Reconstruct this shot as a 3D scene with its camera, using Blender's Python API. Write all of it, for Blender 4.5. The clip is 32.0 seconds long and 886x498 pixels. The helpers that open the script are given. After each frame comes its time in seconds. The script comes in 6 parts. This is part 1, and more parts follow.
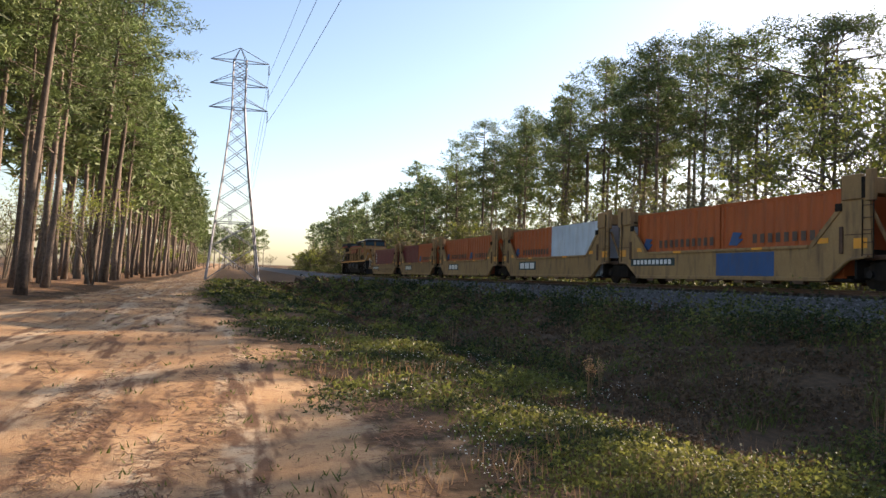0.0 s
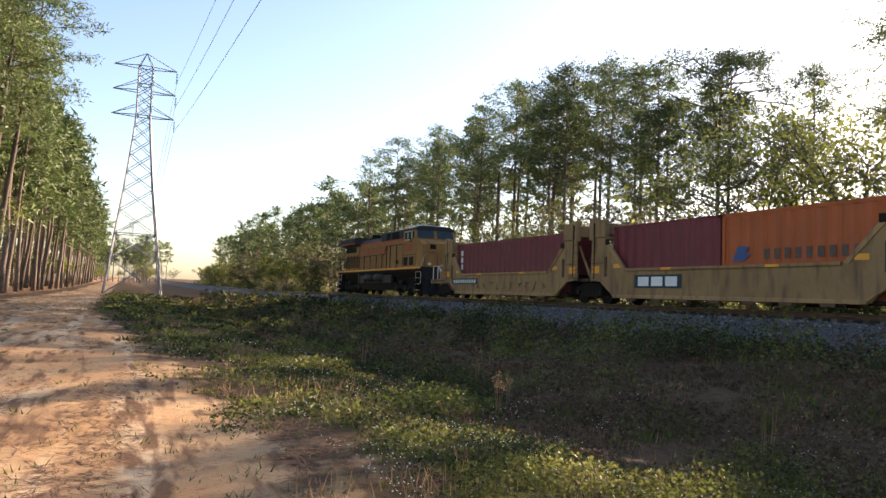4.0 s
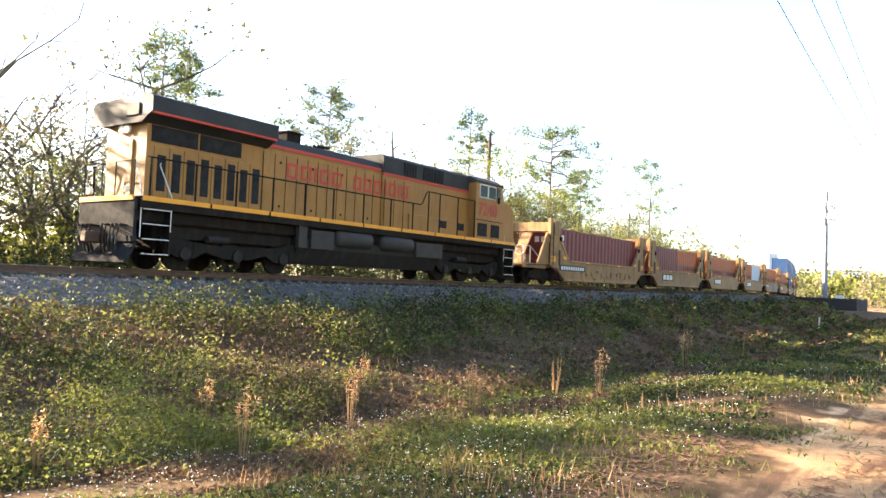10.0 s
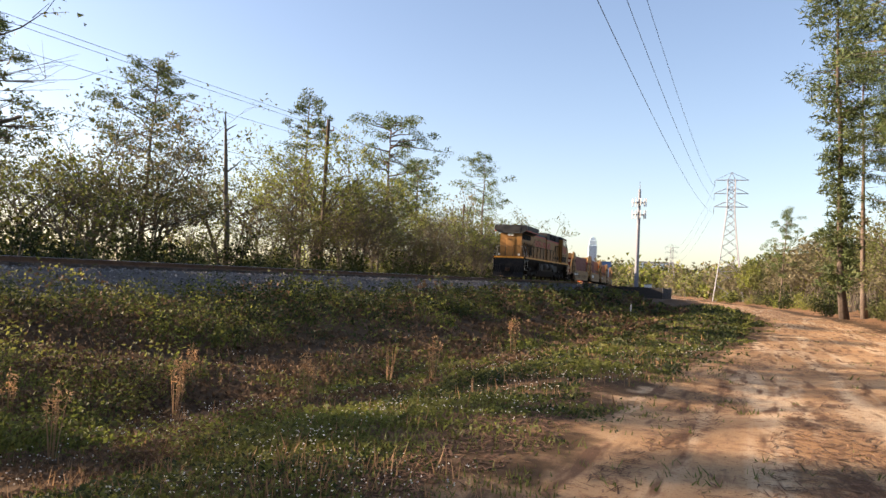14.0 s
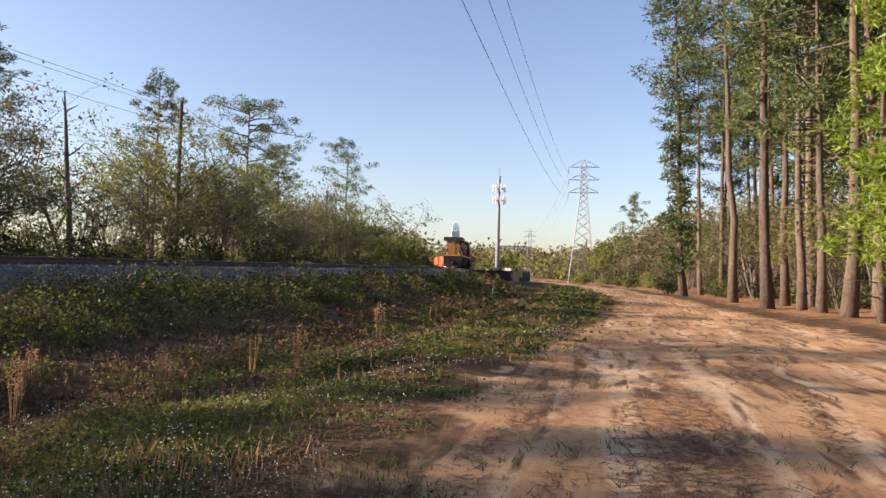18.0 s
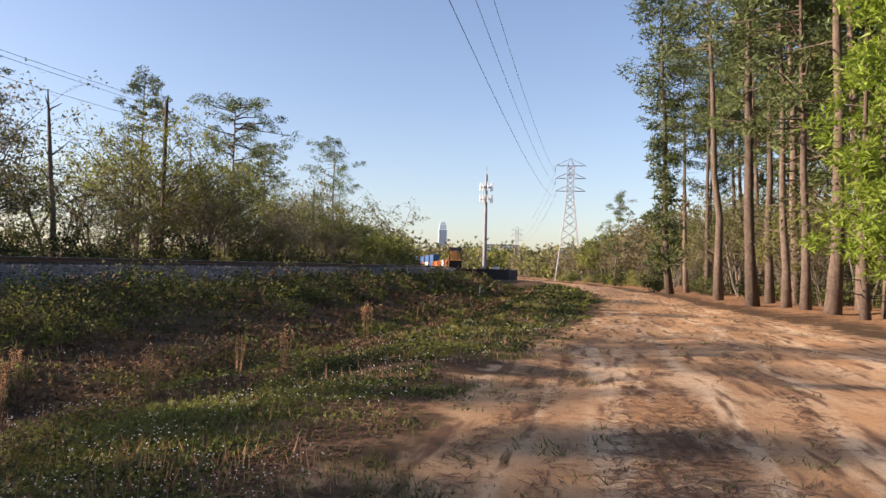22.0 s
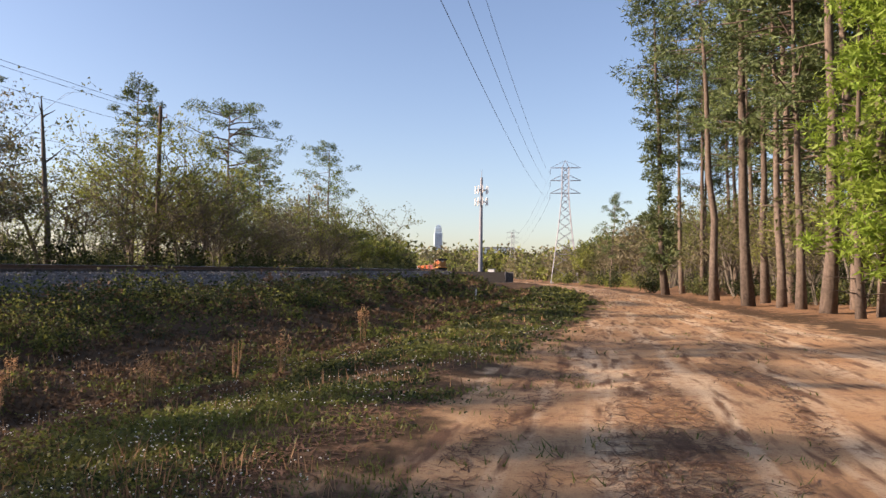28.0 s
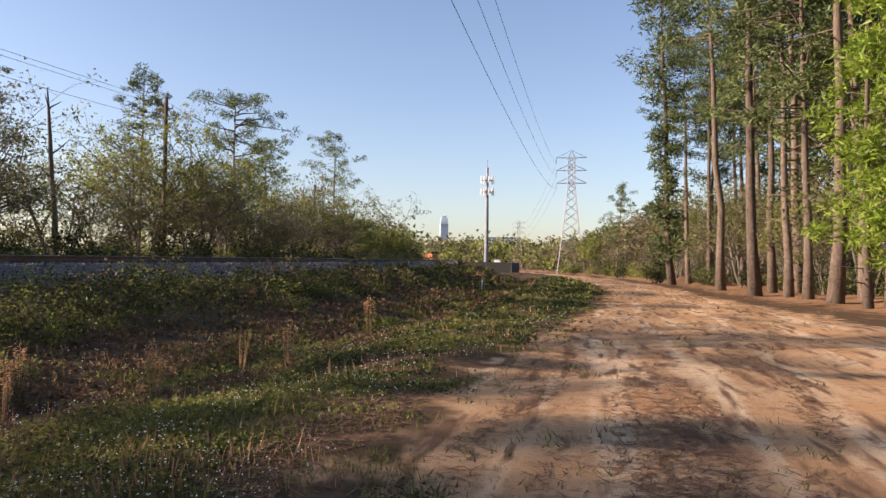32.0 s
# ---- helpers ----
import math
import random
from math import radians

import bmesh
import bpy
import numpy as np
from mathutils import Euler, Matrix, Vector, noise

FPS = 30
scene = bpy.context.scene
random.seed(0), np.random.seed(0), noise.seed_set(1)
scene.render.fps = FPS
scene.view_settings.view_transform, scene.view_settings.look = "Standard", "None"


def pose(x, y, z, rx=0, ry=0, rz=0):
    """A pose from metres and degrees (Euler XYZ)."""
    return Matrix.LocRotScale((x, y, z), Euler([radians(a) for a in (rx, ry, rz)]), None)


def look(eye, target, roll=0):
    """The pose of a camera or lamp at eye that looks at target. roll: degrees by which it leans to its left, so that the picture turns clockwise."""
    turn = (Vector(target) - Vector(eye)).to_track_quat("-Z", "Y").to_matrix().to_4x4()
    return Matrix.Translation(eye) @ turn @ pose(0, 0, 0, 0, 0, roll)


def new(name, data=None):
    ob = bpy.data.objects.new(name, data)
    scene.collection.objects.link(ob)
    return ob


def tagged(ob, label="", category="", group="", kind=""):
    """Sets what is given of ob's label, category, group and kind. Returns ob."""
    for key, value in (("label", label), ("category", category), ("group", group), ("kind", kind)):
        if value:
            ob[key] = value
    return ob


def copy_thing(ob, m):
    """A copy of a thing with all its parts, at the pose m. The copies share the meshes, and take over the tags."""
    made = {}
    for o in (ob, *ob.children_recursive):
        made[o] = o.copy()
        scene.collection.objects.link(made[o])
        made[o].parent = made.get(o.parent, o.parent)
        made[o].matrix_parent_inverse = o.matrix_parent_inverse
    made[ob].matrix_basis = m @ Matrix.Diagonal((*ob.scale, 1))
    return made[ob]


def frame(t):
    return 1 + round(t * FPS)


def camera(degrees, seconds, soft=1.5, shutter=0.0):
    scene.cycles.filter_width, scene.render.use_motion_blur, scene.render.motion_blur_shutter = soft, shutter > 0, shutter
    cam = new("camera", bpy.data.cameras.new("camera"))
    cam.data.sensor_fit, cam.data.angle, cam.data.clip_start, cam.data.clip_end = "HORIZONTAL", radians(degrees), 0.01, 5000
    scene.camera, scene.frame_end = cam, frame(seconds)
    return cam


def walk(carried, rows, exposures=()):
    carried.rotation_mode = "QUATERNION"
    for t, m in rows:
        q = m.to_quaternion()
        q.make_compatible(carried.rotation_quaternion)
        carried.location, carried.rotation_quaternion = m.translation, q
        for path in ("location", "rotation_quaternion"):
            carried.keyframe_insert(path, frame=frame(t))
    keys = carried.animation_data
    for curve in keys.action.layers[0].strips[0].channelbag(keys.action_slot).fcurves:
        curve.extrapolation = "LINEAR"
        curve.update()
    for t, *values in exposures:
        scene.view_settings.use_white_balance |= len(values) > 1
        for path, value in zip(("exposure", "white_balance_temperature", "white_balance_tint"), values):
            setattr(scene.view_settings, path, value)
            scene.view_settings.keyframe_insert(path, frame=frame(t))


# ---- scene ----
# path begin
cam = camera(62.2, 32.0)
EYE = (0.0, 0.0, 1.6)
TURNS = [  # seconds, heading, tilt, lean
    (0.0, 73.38, 1.65, 1.79),
    (0.5, 72.46, 2.11, 1.87),
    (1.0, 71.56, 2.22, 2.21),
    (1.5, 70.89, 2.37, 1.99),
    (2.0, 70.29, 2.73, 2.23),
    (2.5, 69.51, 3.10, 2.47),
    (4.5, 63.50, 3.38, 2.70),
    (5.0, 58.53, 3.87, 3.17),
    (5.5, 51.59, 4.27, 3.09),
    (6.0, 43.57, 5.00, 3.23),
    (6.5, 38.72, 4.91, 2.65),
    (7.0, 28.95, 4.17, 2.92),
    (7.5, 16.67, 4.50, 3.33),
    (8.0, -2.08, 5.57, 2.36),
    (8.5, -16.39, 4.69, 1.32),
    (9.0, -31.56, 4.51, 2.71),
    (9.5, -48.94, 3.82, 2.69),
    (10.0, -54.51, 2.87, 2.65),
    (10.5, -56.63, 2.67, 2.72),
    (11.0, -59.08, 2.66, 2.24),
    (11.5, -60.39, 2.75, 2.58),
    (12.0, -61.22, 2.71, 2.34),
    (12.5, -62.40, 2.68, 2.70),
    (13.0, -64.38, 2.59, 3.05),
    (13.5, -65.87, 2.56, 3.26),
    (14.0, -67.23, 2.56, 3.01),
    (14.5, -68.56, 2.26, 1.83),
    (15.0, -70.70, 1.85, 1.99),
    (15.5, -74.79, 1.55, 1.72),
    (17.5, -77.72, 1.91, 1.64),
    (18.0, -77.81, 1.93, 1.73),
    (18.5, -77.83, 1.99, 1.71),
    (19.0, -78.21, 2.24, 1.74),
    (19.5, -78.04, 2.33, 1.63),
    (20.0, -78.51, 2.32, 1.55),
    (20.5, -78.94, 2.30, 1.47),
    (21.0, -79.14, 2.18, 1.57),
    (21.5, -79.15, 2.04, 1.63),
    (22.0, -78.81, 1.86, 1.55),
    (22.5, -78.49, 1.88, 1.14),
    (23.0, -78.61, 2.21, 1.15),
    (23.5, -78.66, 2.62, 1.24),
    (24.0, -78.69, 2.90, 1.43),
    (24.5, -78.70, 2.95, 1.52),
    (25.0, -78.59, 2.93, 1.37),
    (25.5, -78.65, 2.84, 1.43),
    (27.5, -79.06, 2.18, 0.73),
    (28.0, -79.13, 2.12, 0.94),
    (28.5, -78.46, 2.05, 1.22),
    (29.0, -78.38, 2.00, 1.21),
    (29.5, -78.45, 1.96, 1.14),
    (30.0, -78.53, 2.01, 0.98),
    (30.5, -78.61, 1.98, 0.98),
    (31.0, -78.72, 1.81, 0.97),
    (31.5, -78.78, 1.61, 0.88),
    (32.0, -78.68, 1.36, 0.85),
]
walk(cam, [(t, pose(*EYE, 90 + p, 0, h) @ pose(0, 0, 0, 0, 0, r)) for t, h, p, r in TURNS],
     [(0.0, 1.68, 6900, 17), (4.5, 2.0, 6950, 18), (6.0, 2.72, 6950, 17), (7.0, 2.85, 6950, 17), (8.5, 2.82, 7000, 14), (9.0, 3.08, 7050, 14), (9.6, 3.18, 7100, 13), (10.2, 3.0, 7100, 13), (11.5, 2.32, 7000, 14), (13.0, 1.8, 7150, 18), (15.0, 1.52, 7000, 21), (19.0, 1.34, 6700, 23), (32.0, 1.28, 6700, 23)])

# ---- light ----
SUN_AZ, SUN_EL = radians(17.0), radians(19.5)      # azimuth from +y towards -x
sun = new("sun", bpy.data.lights.new("sun", "SUN"))
sun.data.energy, sun.data.angle, sun.data.color = 5.0, radians(0.55), (1.0, 0.84, 0.64)
sun_way = Vector((-math.sin(SUN_AZ) * math.cos(SUN_EL), math.cos(SUN_AZ) * math.cos(SUN_EL), math.sin(SUN_EL)))
sun.matrix_world = look(sun_way * 200, (0, 0, 0))
world = bpy.data.worlds.new("sky")
world.use_nodes = True
scene.world = world
_n = world.node_tree.nodes
_sky = _n.new("ShaderNodeTexSky")
_sky.sky_type, _sky.sun_disc, _sky.sun_elevation, _sky.sun_rotation = "NISHITA", False, SUN_EL, -SUN_AZ
_sky.air_density, _sky.dust_density, _sky.ozone_density = 1.0, 1.1, 2.0
_n["Background"].inputs["Strength"].default_value = 0.09
world.node_tree.links.new(_sky.outputs["Color"], _n["Background"].inputs["Color"])

# ---- materials ----
def mat(name, a, b=None, rough=0.8, metal=0.0, scale=6.0, fine=60.0, bump=0.2, island=0.0, rnd=0.0, translucent=0.0, spec=0.3, dirt=None, dirt_scale=1.5, dirt_amount=0.45):
    """A principled surface that varies at two scales between the colours a and b, with bump; island and rnd vary it piece by piece."""
    m = bpy.data.materials.new(name)
    m.use_nodes = True
    n, l = m.node_tree.nodes, m.node_tree.links
    p = n["Principled BSDF"]
    b = b or tuple(c * 0.7 for c in a)
    co = n.new("ShaderNodeTexCoord")
    big, small = n.new("ShaderNodeTexNoise"), n.new("ShaderNodeTexNoise")
    big.inputs["Scale"].default_value, small.inputs["Scale"].default_value = scale, fine
    big.inputs["Detail"].default_value = 5
    for k in (big, small):
        l.new(co.outputs["Object"], k.inputs["Vector"])
    add = n.new("ShaderNodeMath")
    add.operation = "MULTIPLY_ADD"
    l.new(small.outputs["Fac"], add.inputs[0])
    add.inputs[1].default_value = 0.5
    l.new(big.outputs["Fac"], add.inputs[2])
    ramp = n.new("ShaderNodeMapRange")
    ramp.inputs["From Min"].default_value, ramp.inputs["From Max"].default_value = 0.5, 1.0
    l.new(add.outputs[0], ramp.inputs["Value"])
    mix = n.new("ShaderNodeMix")
    mix.data_type = "RGBA"
    mix.inputs[6].default_value, mix.inputs[7].default_value = (*a, 1), (*b, 1)
    l.new(ramp.outputs[0], mix.inputs[0])
    out = mix.outputs[2]
    if dirt:
        dn = n.new("ShaderNodeTexNoise")
        dn.inputs["Scale"].default_value, dn.inputs["Detail"].default_value = dirt_scale, 8
        mp = n.new("ShaderNodeMapping")
        mp.inputs["Scale"].default_value = (3.0, 3.0, 0.6)
        l.new(co.outputs["Object"], mp.inputs["Vector"])
        l.new(mp.outputs[0], dn.inputs["Vector"])
        dr = n.new("ShaderNodeMapRange")
        dr.inputs["From Min"].default_value, dr.inputs["From Max"].default_value = 0.48, 0.75
        dr.inputs["To Max"].default_value = dirt_amount
        l.new(dn.outputs["Fac"], dr.inputs["Value"])
        dm = n.new("ShaderNodeMix")
        dm.data_type = "RGBA"
        dm.inputs[7].default_value = (*dirt, 1)
        l.new(dr.outputs[0], dm.inputs[0])
        l.new(out, dm.inputs[6])
        out = dm.outputs[2]
    for amount, node, sock in ((island, "ShaderNodeNewGeometry", "Random Per Island"), (rnd, "ShaderNodeObjectInfo", "Random")):
        if amount:
            src = n.new(node)
            mr = n.new("ShaderNodeMapRange")
            mr.inputs["To Min"].default_value, mr.inputs["To Max"].default_value = 1 - amount, 1 + amount
            l.new(src.outputs[sock], mr.inputs["Value"])
            hv = n.new("ShaderNodeHueSaturation")
            l.new(mr.outputs[0], hv.inputs["Value"])
            l.new(out, hv.inputs["Color"])
            out = hv.outputs["Color"]
    l.new(out, p.inputs["Base Color"])
    p.inputs["Roughness"].default_value, p.inputs["Metallic"].default_value = rough, metal
    p.inputs["Specular IOR Level"].default_value = spec
    if bump:
        bp = n.new("ShaderNodeBump")
        bp.inputs["Strength"].default_value, bp.inputs["Distance"].default_value = bump, 0.02
        l.new(small.outputs["Fac"], bp.inputs["Height"])
        l.new(bp.outputs[0], p.inputs["Normal"])
    if translucent:
        tr = n.new("ShaderNodeBsdfTranslucent")
        l.new(out, tr.inputs["Color"])
        ms = n.new("ShaderNodeMixShader")
        ms.inputs[0].default_value = translucent
        l.new(p.outputs[0], ms.inputs[1])
        l.new(tr.outputs[0], ms.inputs[2])
        l.new(ms.outputs[0], n["Material Output"].inputs["Surface"])
    return m


def ground_mat():
    """Grassy earth, with bare red clay where the attribute soil is high and brown litter where litter is high."""
    m = bpy.data.materials.new("earth")
    m.use_nodes = True
    n, l = m.node_tree.nodes, m.node_tree.links
    p = n["Principled BSDF"]
    co = n.new("ShaderNodeTexCoord")

    def noise_tex(scale, detail=6, squeeze=None):
        k = n.new("ShaderNodeTexNoise")
        k.inputs["Scale"].default_value, k.inputs["Detail"].default_value = scale, detail
        if squeeze:
            mp = n.new("ShaderNodeMapping")
            mp.inputs["Scale"].default_value = squeeze
            l.new(co.outputs["Object"], mp.inputs["Vector"])
            l.new(mp.outputs[0], k.inputs["Vector"])
        else:
            l.new(co.outputs["Object"], k.inputs["Vector"])
        return k.outputs["Fac"]

    def two(fac, a, b, lo=0.35, hi=0.65):
        r = n.new("ShaderNodeMapRange")
        r.inputs["From Min"].default_value, r.inputs["From Max"].default_value = lo, hi
        l.new(fac, r.inputs["Value"])
        x = n.new("ShaderNodeMix")
        x.data_type = "RGBA"
        for i, c in ((6, a), (7, b)):
            if isinstance(c, tuple):
                x.inputs[i].default_value = (*c, 1)
            else:
                l.new(c, x.inputs[i])
        l.new(r.outputs[0], x.inputs[0])
        return x.outputs[2]

    grain, mid, wide = noise_tex(70, 8), noise_tex(6.0, 8), noise_tex(0.55)
    clay = two(wide, (0.36, 0.205, 0.10), (0.43, 0.285, 0.16))
    clay = two(noise_tex(0.9, 8, (0.12, 1.8, 1.0)), clay, (0.52, 0.385, 0.245), 0.52, 0.62)
    clay = two(mid, clay, (0.27, 0.15, 0.085), 0.52, 0.72)
    clay = two(noise_tex(2.6, 12, (0.30, 1.6, 1.0)), clay, (0.15, 0.085, 0.05), 0.53, 0.64)
    clay = two(noise_tex(28, 8), clay, (0.21, 0.12, 0.07), 0.55, 0.75)
    turf = two(mid, (0.055, 0.036, 0.02), (0.12, 0.074, 0.04))
    turf = two(wide, turf, (0.085, 0.052, 0.029), 0.45, 0.65)
    leaf = two(mid, (0.33, 0.19, 0.10), (0.19, 0.105, 0.058))

    def mask(attr):
        a = n.new("ShaderNodeAttribute")
        a.attribute_name = attr
        s1 = n.new("ShaderNodeMath")
        s1.operation = "MULTIPLY_ADD"
        l.new(noise_tex(1.6, 8), s1.inputs[0])
        s1.inputs[1].default_value = 1.1
        l.new(a.outputs["Fac"], s1.inputs[2])
        return s1.outputs[0]

    col = two(mask("soil"), turf, clay, 0.96, 1.14)
    col = two(mask("litter"), col, leaf, 0.95, 1.15)
    col = two(grain, col, two(grain, col, (0.09, 0.055, 0.03), 0.0, 2.2), 0.45, 0.75)
    l.new(col, p.inputs["Base Color"])
    p.inputs["Roughness"].default_value = 0.95
    p.inputs["Specular IOR Level"].default_value = 0.1
    b1 = n.new("ShaderNodeBump")
    b1.inputs["Strength"].default_value, b1.inputs["Distance"].default_value = 0.55, 0.02
    add = n.new("ShaderNodeMath")
    l.new(grain, add.inputs[0])
    l.new(mid, add.inputs[1])
    l.new(add.outputs[0], b1.inputs["Height"])
    l.new(b1.outputs[0], p.inputs["Normal"])
    return m


EARTH = ground_mat()
BALLAST = mat("ballast_gravel", (0.06, 0.055, 0.052), (0.115, 0.106, 0.10), 0.9, scale=9, fine=40, bump=1.0)
STONE = mat("crushed_stone", (0.035, 0.033, 0.033), (0.25, 0.24, 0.236), 0.85, scale=8, island=0.55)
DEAD = mat("dead_brown_weeds", (0.145, 0.09, 0.05), (0.085, 0.053, 0.032), 0.85, scale=0.4, fine=3, bump=0, island=0.45, translucent=0.25)
LUSH = mat("lush_weed_leaves", (0.105, 0.13, 0.026), (0.155, 0.15, 0.042), 0.55, scale=0.4, fine=3, bump=0, island=0.45, translucent=0.55)
RUST = mat("rusty_steel", (0.09, 0.05, 0.035), (0.15, 0.085, 0.05), 0.7, 0.3, scale=5)
SHINE = mat("worn_rail_head", (0.45, 0.44, 0.43), (0.3, 0.29, 0.28), 0.3, 1.0)
TIE = mat("creosoted_timber", (0.055, 0.042, 0.034), (0.10, 0.08, 0.065), 0.9, scale=8, rnd=0.3)
PINE_BARK = mat("pine_bark", (0.155, 0.118, 0.092), (0.065, 0.048, 0.038), 0.95, scale=6, fine=16, bump=1.0, rnd=0.3, dirt=(0.22, 0.17, 0.13), dirt_scale=2.5, dirt_amount=0.6)
GREY_BARK = mat("grey_bark", (0.15, 0.13, 0.10), (0.08, 0.068, 0.055), 0.95, scale=3, fine=18, bump=0.6, rnd=0.2)
NEEDLE = mat("pine_needles", (0.065, 0.105, 0.036), (0.12, 0.145, 0.048), 0.6, scale=0.6, fine=6, bump=0, island=0.5, rnd=0.3, translucent=0.28)
SPRING = mat("spring_leaves", (0.155, 0.19, 0.032), (0.21, 0.215, 0.055), 0.55, scale=0.6, fine=6, bump=0, island=0.35, rnd=0.25, translucent=0.48)
OLIVE = mat("olive_leaves", (0.085, 0.105, 0.028), (0.13, 0.125, 0.045), 0.6, scale=0.6, fine=6, bump=0, island=0.4, rnd=0.25, translucent=0.42)
BUD = mat("pale_buds", (0.185, 0.165, 0.09), (0.14, 0.12, 0.07), 0.7, scale=0.6, fine=6, bump=0, island=0.3, rnd=0.2, translucent=0.35)
BRIGHT = mat("bright_new_leaves", (0.17, 0.27, 0.03), (0.24, 0.31, 0.05), 0.5, scale=0.8, fine=6, bump=0, island=0.3, translucent=0.5)
BLADE = mat("grass_blades", (0.075, 0.105, 0.020), (0.135, 0.13, 0.036), 0.55, scale=0.5, fine=3, bump=0, island=0.35, translucent=0.45)
WEED = mat("weed_leaves", (0.024, 0.040, 0.010), (0.050, 0.060, 0.018), 0.6, scale=0.4, fine=3, bump=0, island=0.4, translucent=0.4)
STRAW = mat("dry_stalks", (0.34, 0.21, 0.11), (0.24, 0.14, 0.075), 0.8, scale=0.5, fine=4, bump=0, island=0.35, translucent=0.3)
PLUME = mat("broomsedge_plume", (0.55, 0.33, 0.17), (0.42, 0.25, 0.12), 0.8, scale=4, bump=0, island=0.25, translucent=0.4)
PETAL = mat("white_clover", (0.75, 0.73, 0.68), (0.62, 0.60, 0.52), 0.7, scale=3, bump=0, translucent=0.3)
GALV = mat("galvanised_steel", (0.16, 0.165, 0.19), (0.23, 0.235, 0.26), 0.6, 0.2, scale=2)
WIRE = mat("dark_cable", (0.05, 0.055, 0.07), (0.08, 0.085, 0.1), 0.6, 0.3)
YELLOW = mat("weathered_yellow_paint", (0.36, 0.175, 0.045), (0.29, 0.14, 0.038), 0.55, scale=1.2, fine=25, bump=0.05, dirt=(0.16, 0.095, 0.05), dirt_scale=1.6, dirt_amount=0.5)
LOCO_GREY = mat("grey_paint", (0.046, 0.049, 0.050), (0.033, 0.034, 0.035), 0.6, scale=1.5, bump=0.05, spec=0.12, dirt=(0.05, 0.04, 0.035))
STRIPE = mat("orange_reflective_stripe", (0.85, 0.36, 0.04), (0.70, 0.28, 0.04), 0.4, scale=2, bump=0)
RED = mat("red_paint", (0.50, 0.058, 0.035), (0.40, 0.055, 0.038), 0.5, scale=2, bump=0)
BLACK = mat("grimy_black_steel", (0.013, 0.011, 0.010), (0.024, 0.019, 0.015), 0.85, 0.0, scale=3, bump=0.3, spec=0.1, dirt=(0.055, 0.038, 0.027), dirt_amount=0.4)
TANK = mat("dusty_tank_steel", (0.024, 0.020, 0.017), (0.016, 0.013, 0.011), 0.75, 0.1, scale=2, bump=0.15, dirt=(0.06, 0.044, 0.032), dirt_amount=0.4)
RESERVOIR = mat("dusty_grey_tank", (0.055, 0.047, 0.041), (0.035, 0.030, 0.026), 0.7, 0.1, scale=2, bump=0.1, dirt=(0.05, 0.04, 0.035), dirt_amount=0.4)
GRILLE = mat("dark_grille", (0.018, 0.018, 0.02), (0.04, 0.038, 0.036), 0.85, 0.0, scale=4, fine=80, bump=0.5, spec=0.06)
SILVER = mat("pale_metal", (0.62, 0.60, 0.56), (0.45, 0.43, 0.40), 0.45, 0.5, scale=4)
WHITE = mat("white_paint", (0.78, 0.77, 0.74), (0.66, 0.65, 0.62), 0.5, scale=3, bump=0)
CAR_TAN = mat("weathered_car_yellow", (0.36, 0.215, 0.088), (0.26, 0.15, 0.062), 0.6, scale=0.9, fine=20, bump=0.08, dirt=(0.10, 0.06, 0.038), dirt_scale=1.1, dirt_amount=0.88, rnd=0.12)
PLATE = mat("dark_green_plate", (0.03, 0.05, 0.05), (0.02, 0.035, 0.035), 0.6, bump=0)
GRAFFITI = mat("black_spray_paint", (0.09, 0.06, 0.05), (0.14, 0.09, 0.06), 0.7, bump=0)
BLUE = mat("blue_paint", (0.03, 0.10, 0.25), (0.028, 0.075, 0.18), 0.5, scale=1.2, bump=0.05, dirt=(0.10, 0.08, 0.07), dirt_amount=0.5)
BOX_COLOURS = {
    "maroon": mat("maroon_paint", (0.19, 0.035, 0.04), (0.14, 0.03, 0.032), 0.5, scale=1, bump=0.03, dirt=(0.10, 0.05, 0.04), dirt_amount=0.3),
    "orange": mat("orange_paint", (0.44, 0.098, 0.022), (0.36, 0.082, 0.022), 0.5, scale=1, bump=0.03, dirt=(0.25, 0.10, 0.05), dirt_amount=0.35),
    "grey_blue": mat("pale_grey_blue_paint", (0.55, 0.62, 0.68), (0.46, 0.52, 0.58), 0.5, scale=1, bump=0.03, dirt=(0.3, 0.27, 0.24), dirt_amount=0.35),
    "blue": BLUE,
    "white": WHITE,
}
GLASS = mat("tinted_window_glass", (0.03, 0.05, 0.055), (0.02, 0.035, 0.04), 0.12, 0.0, bump=0, spec=0.25)
LAMP = mat("lens", (0.9, 0.85, 0.7), (0.8, 0.75, 0.6), 0.15, bump=0, spec=0.8)
CONCRETE = mat("concrete", (0.48, 0.45, 0.40), (0.38, 0.35, 0.31), 0.9, scale=5, bump=0.3)
POLE = mat("weathered_pole_timber", (0.12, 0.085, 0.06), (0.08, 0.06, 0.045), 0.9, scale=4, bump=0.4)
# the pale blue of distance haze is put into this wall colour
HAZY_TOWER_GLASS = mat("blue_grey_curtain_wall", (0.34, 0.46, 0.56), (0.40, 0.52, 0.62), 0.4, 0.0, scale=0.02, fine=0.3, bump=0)
FENCE = mat("dark_fence_mesh", (0.03, 0.028, 0.026), (0.05, 0.045, 0.04), 0.8, scale=3)


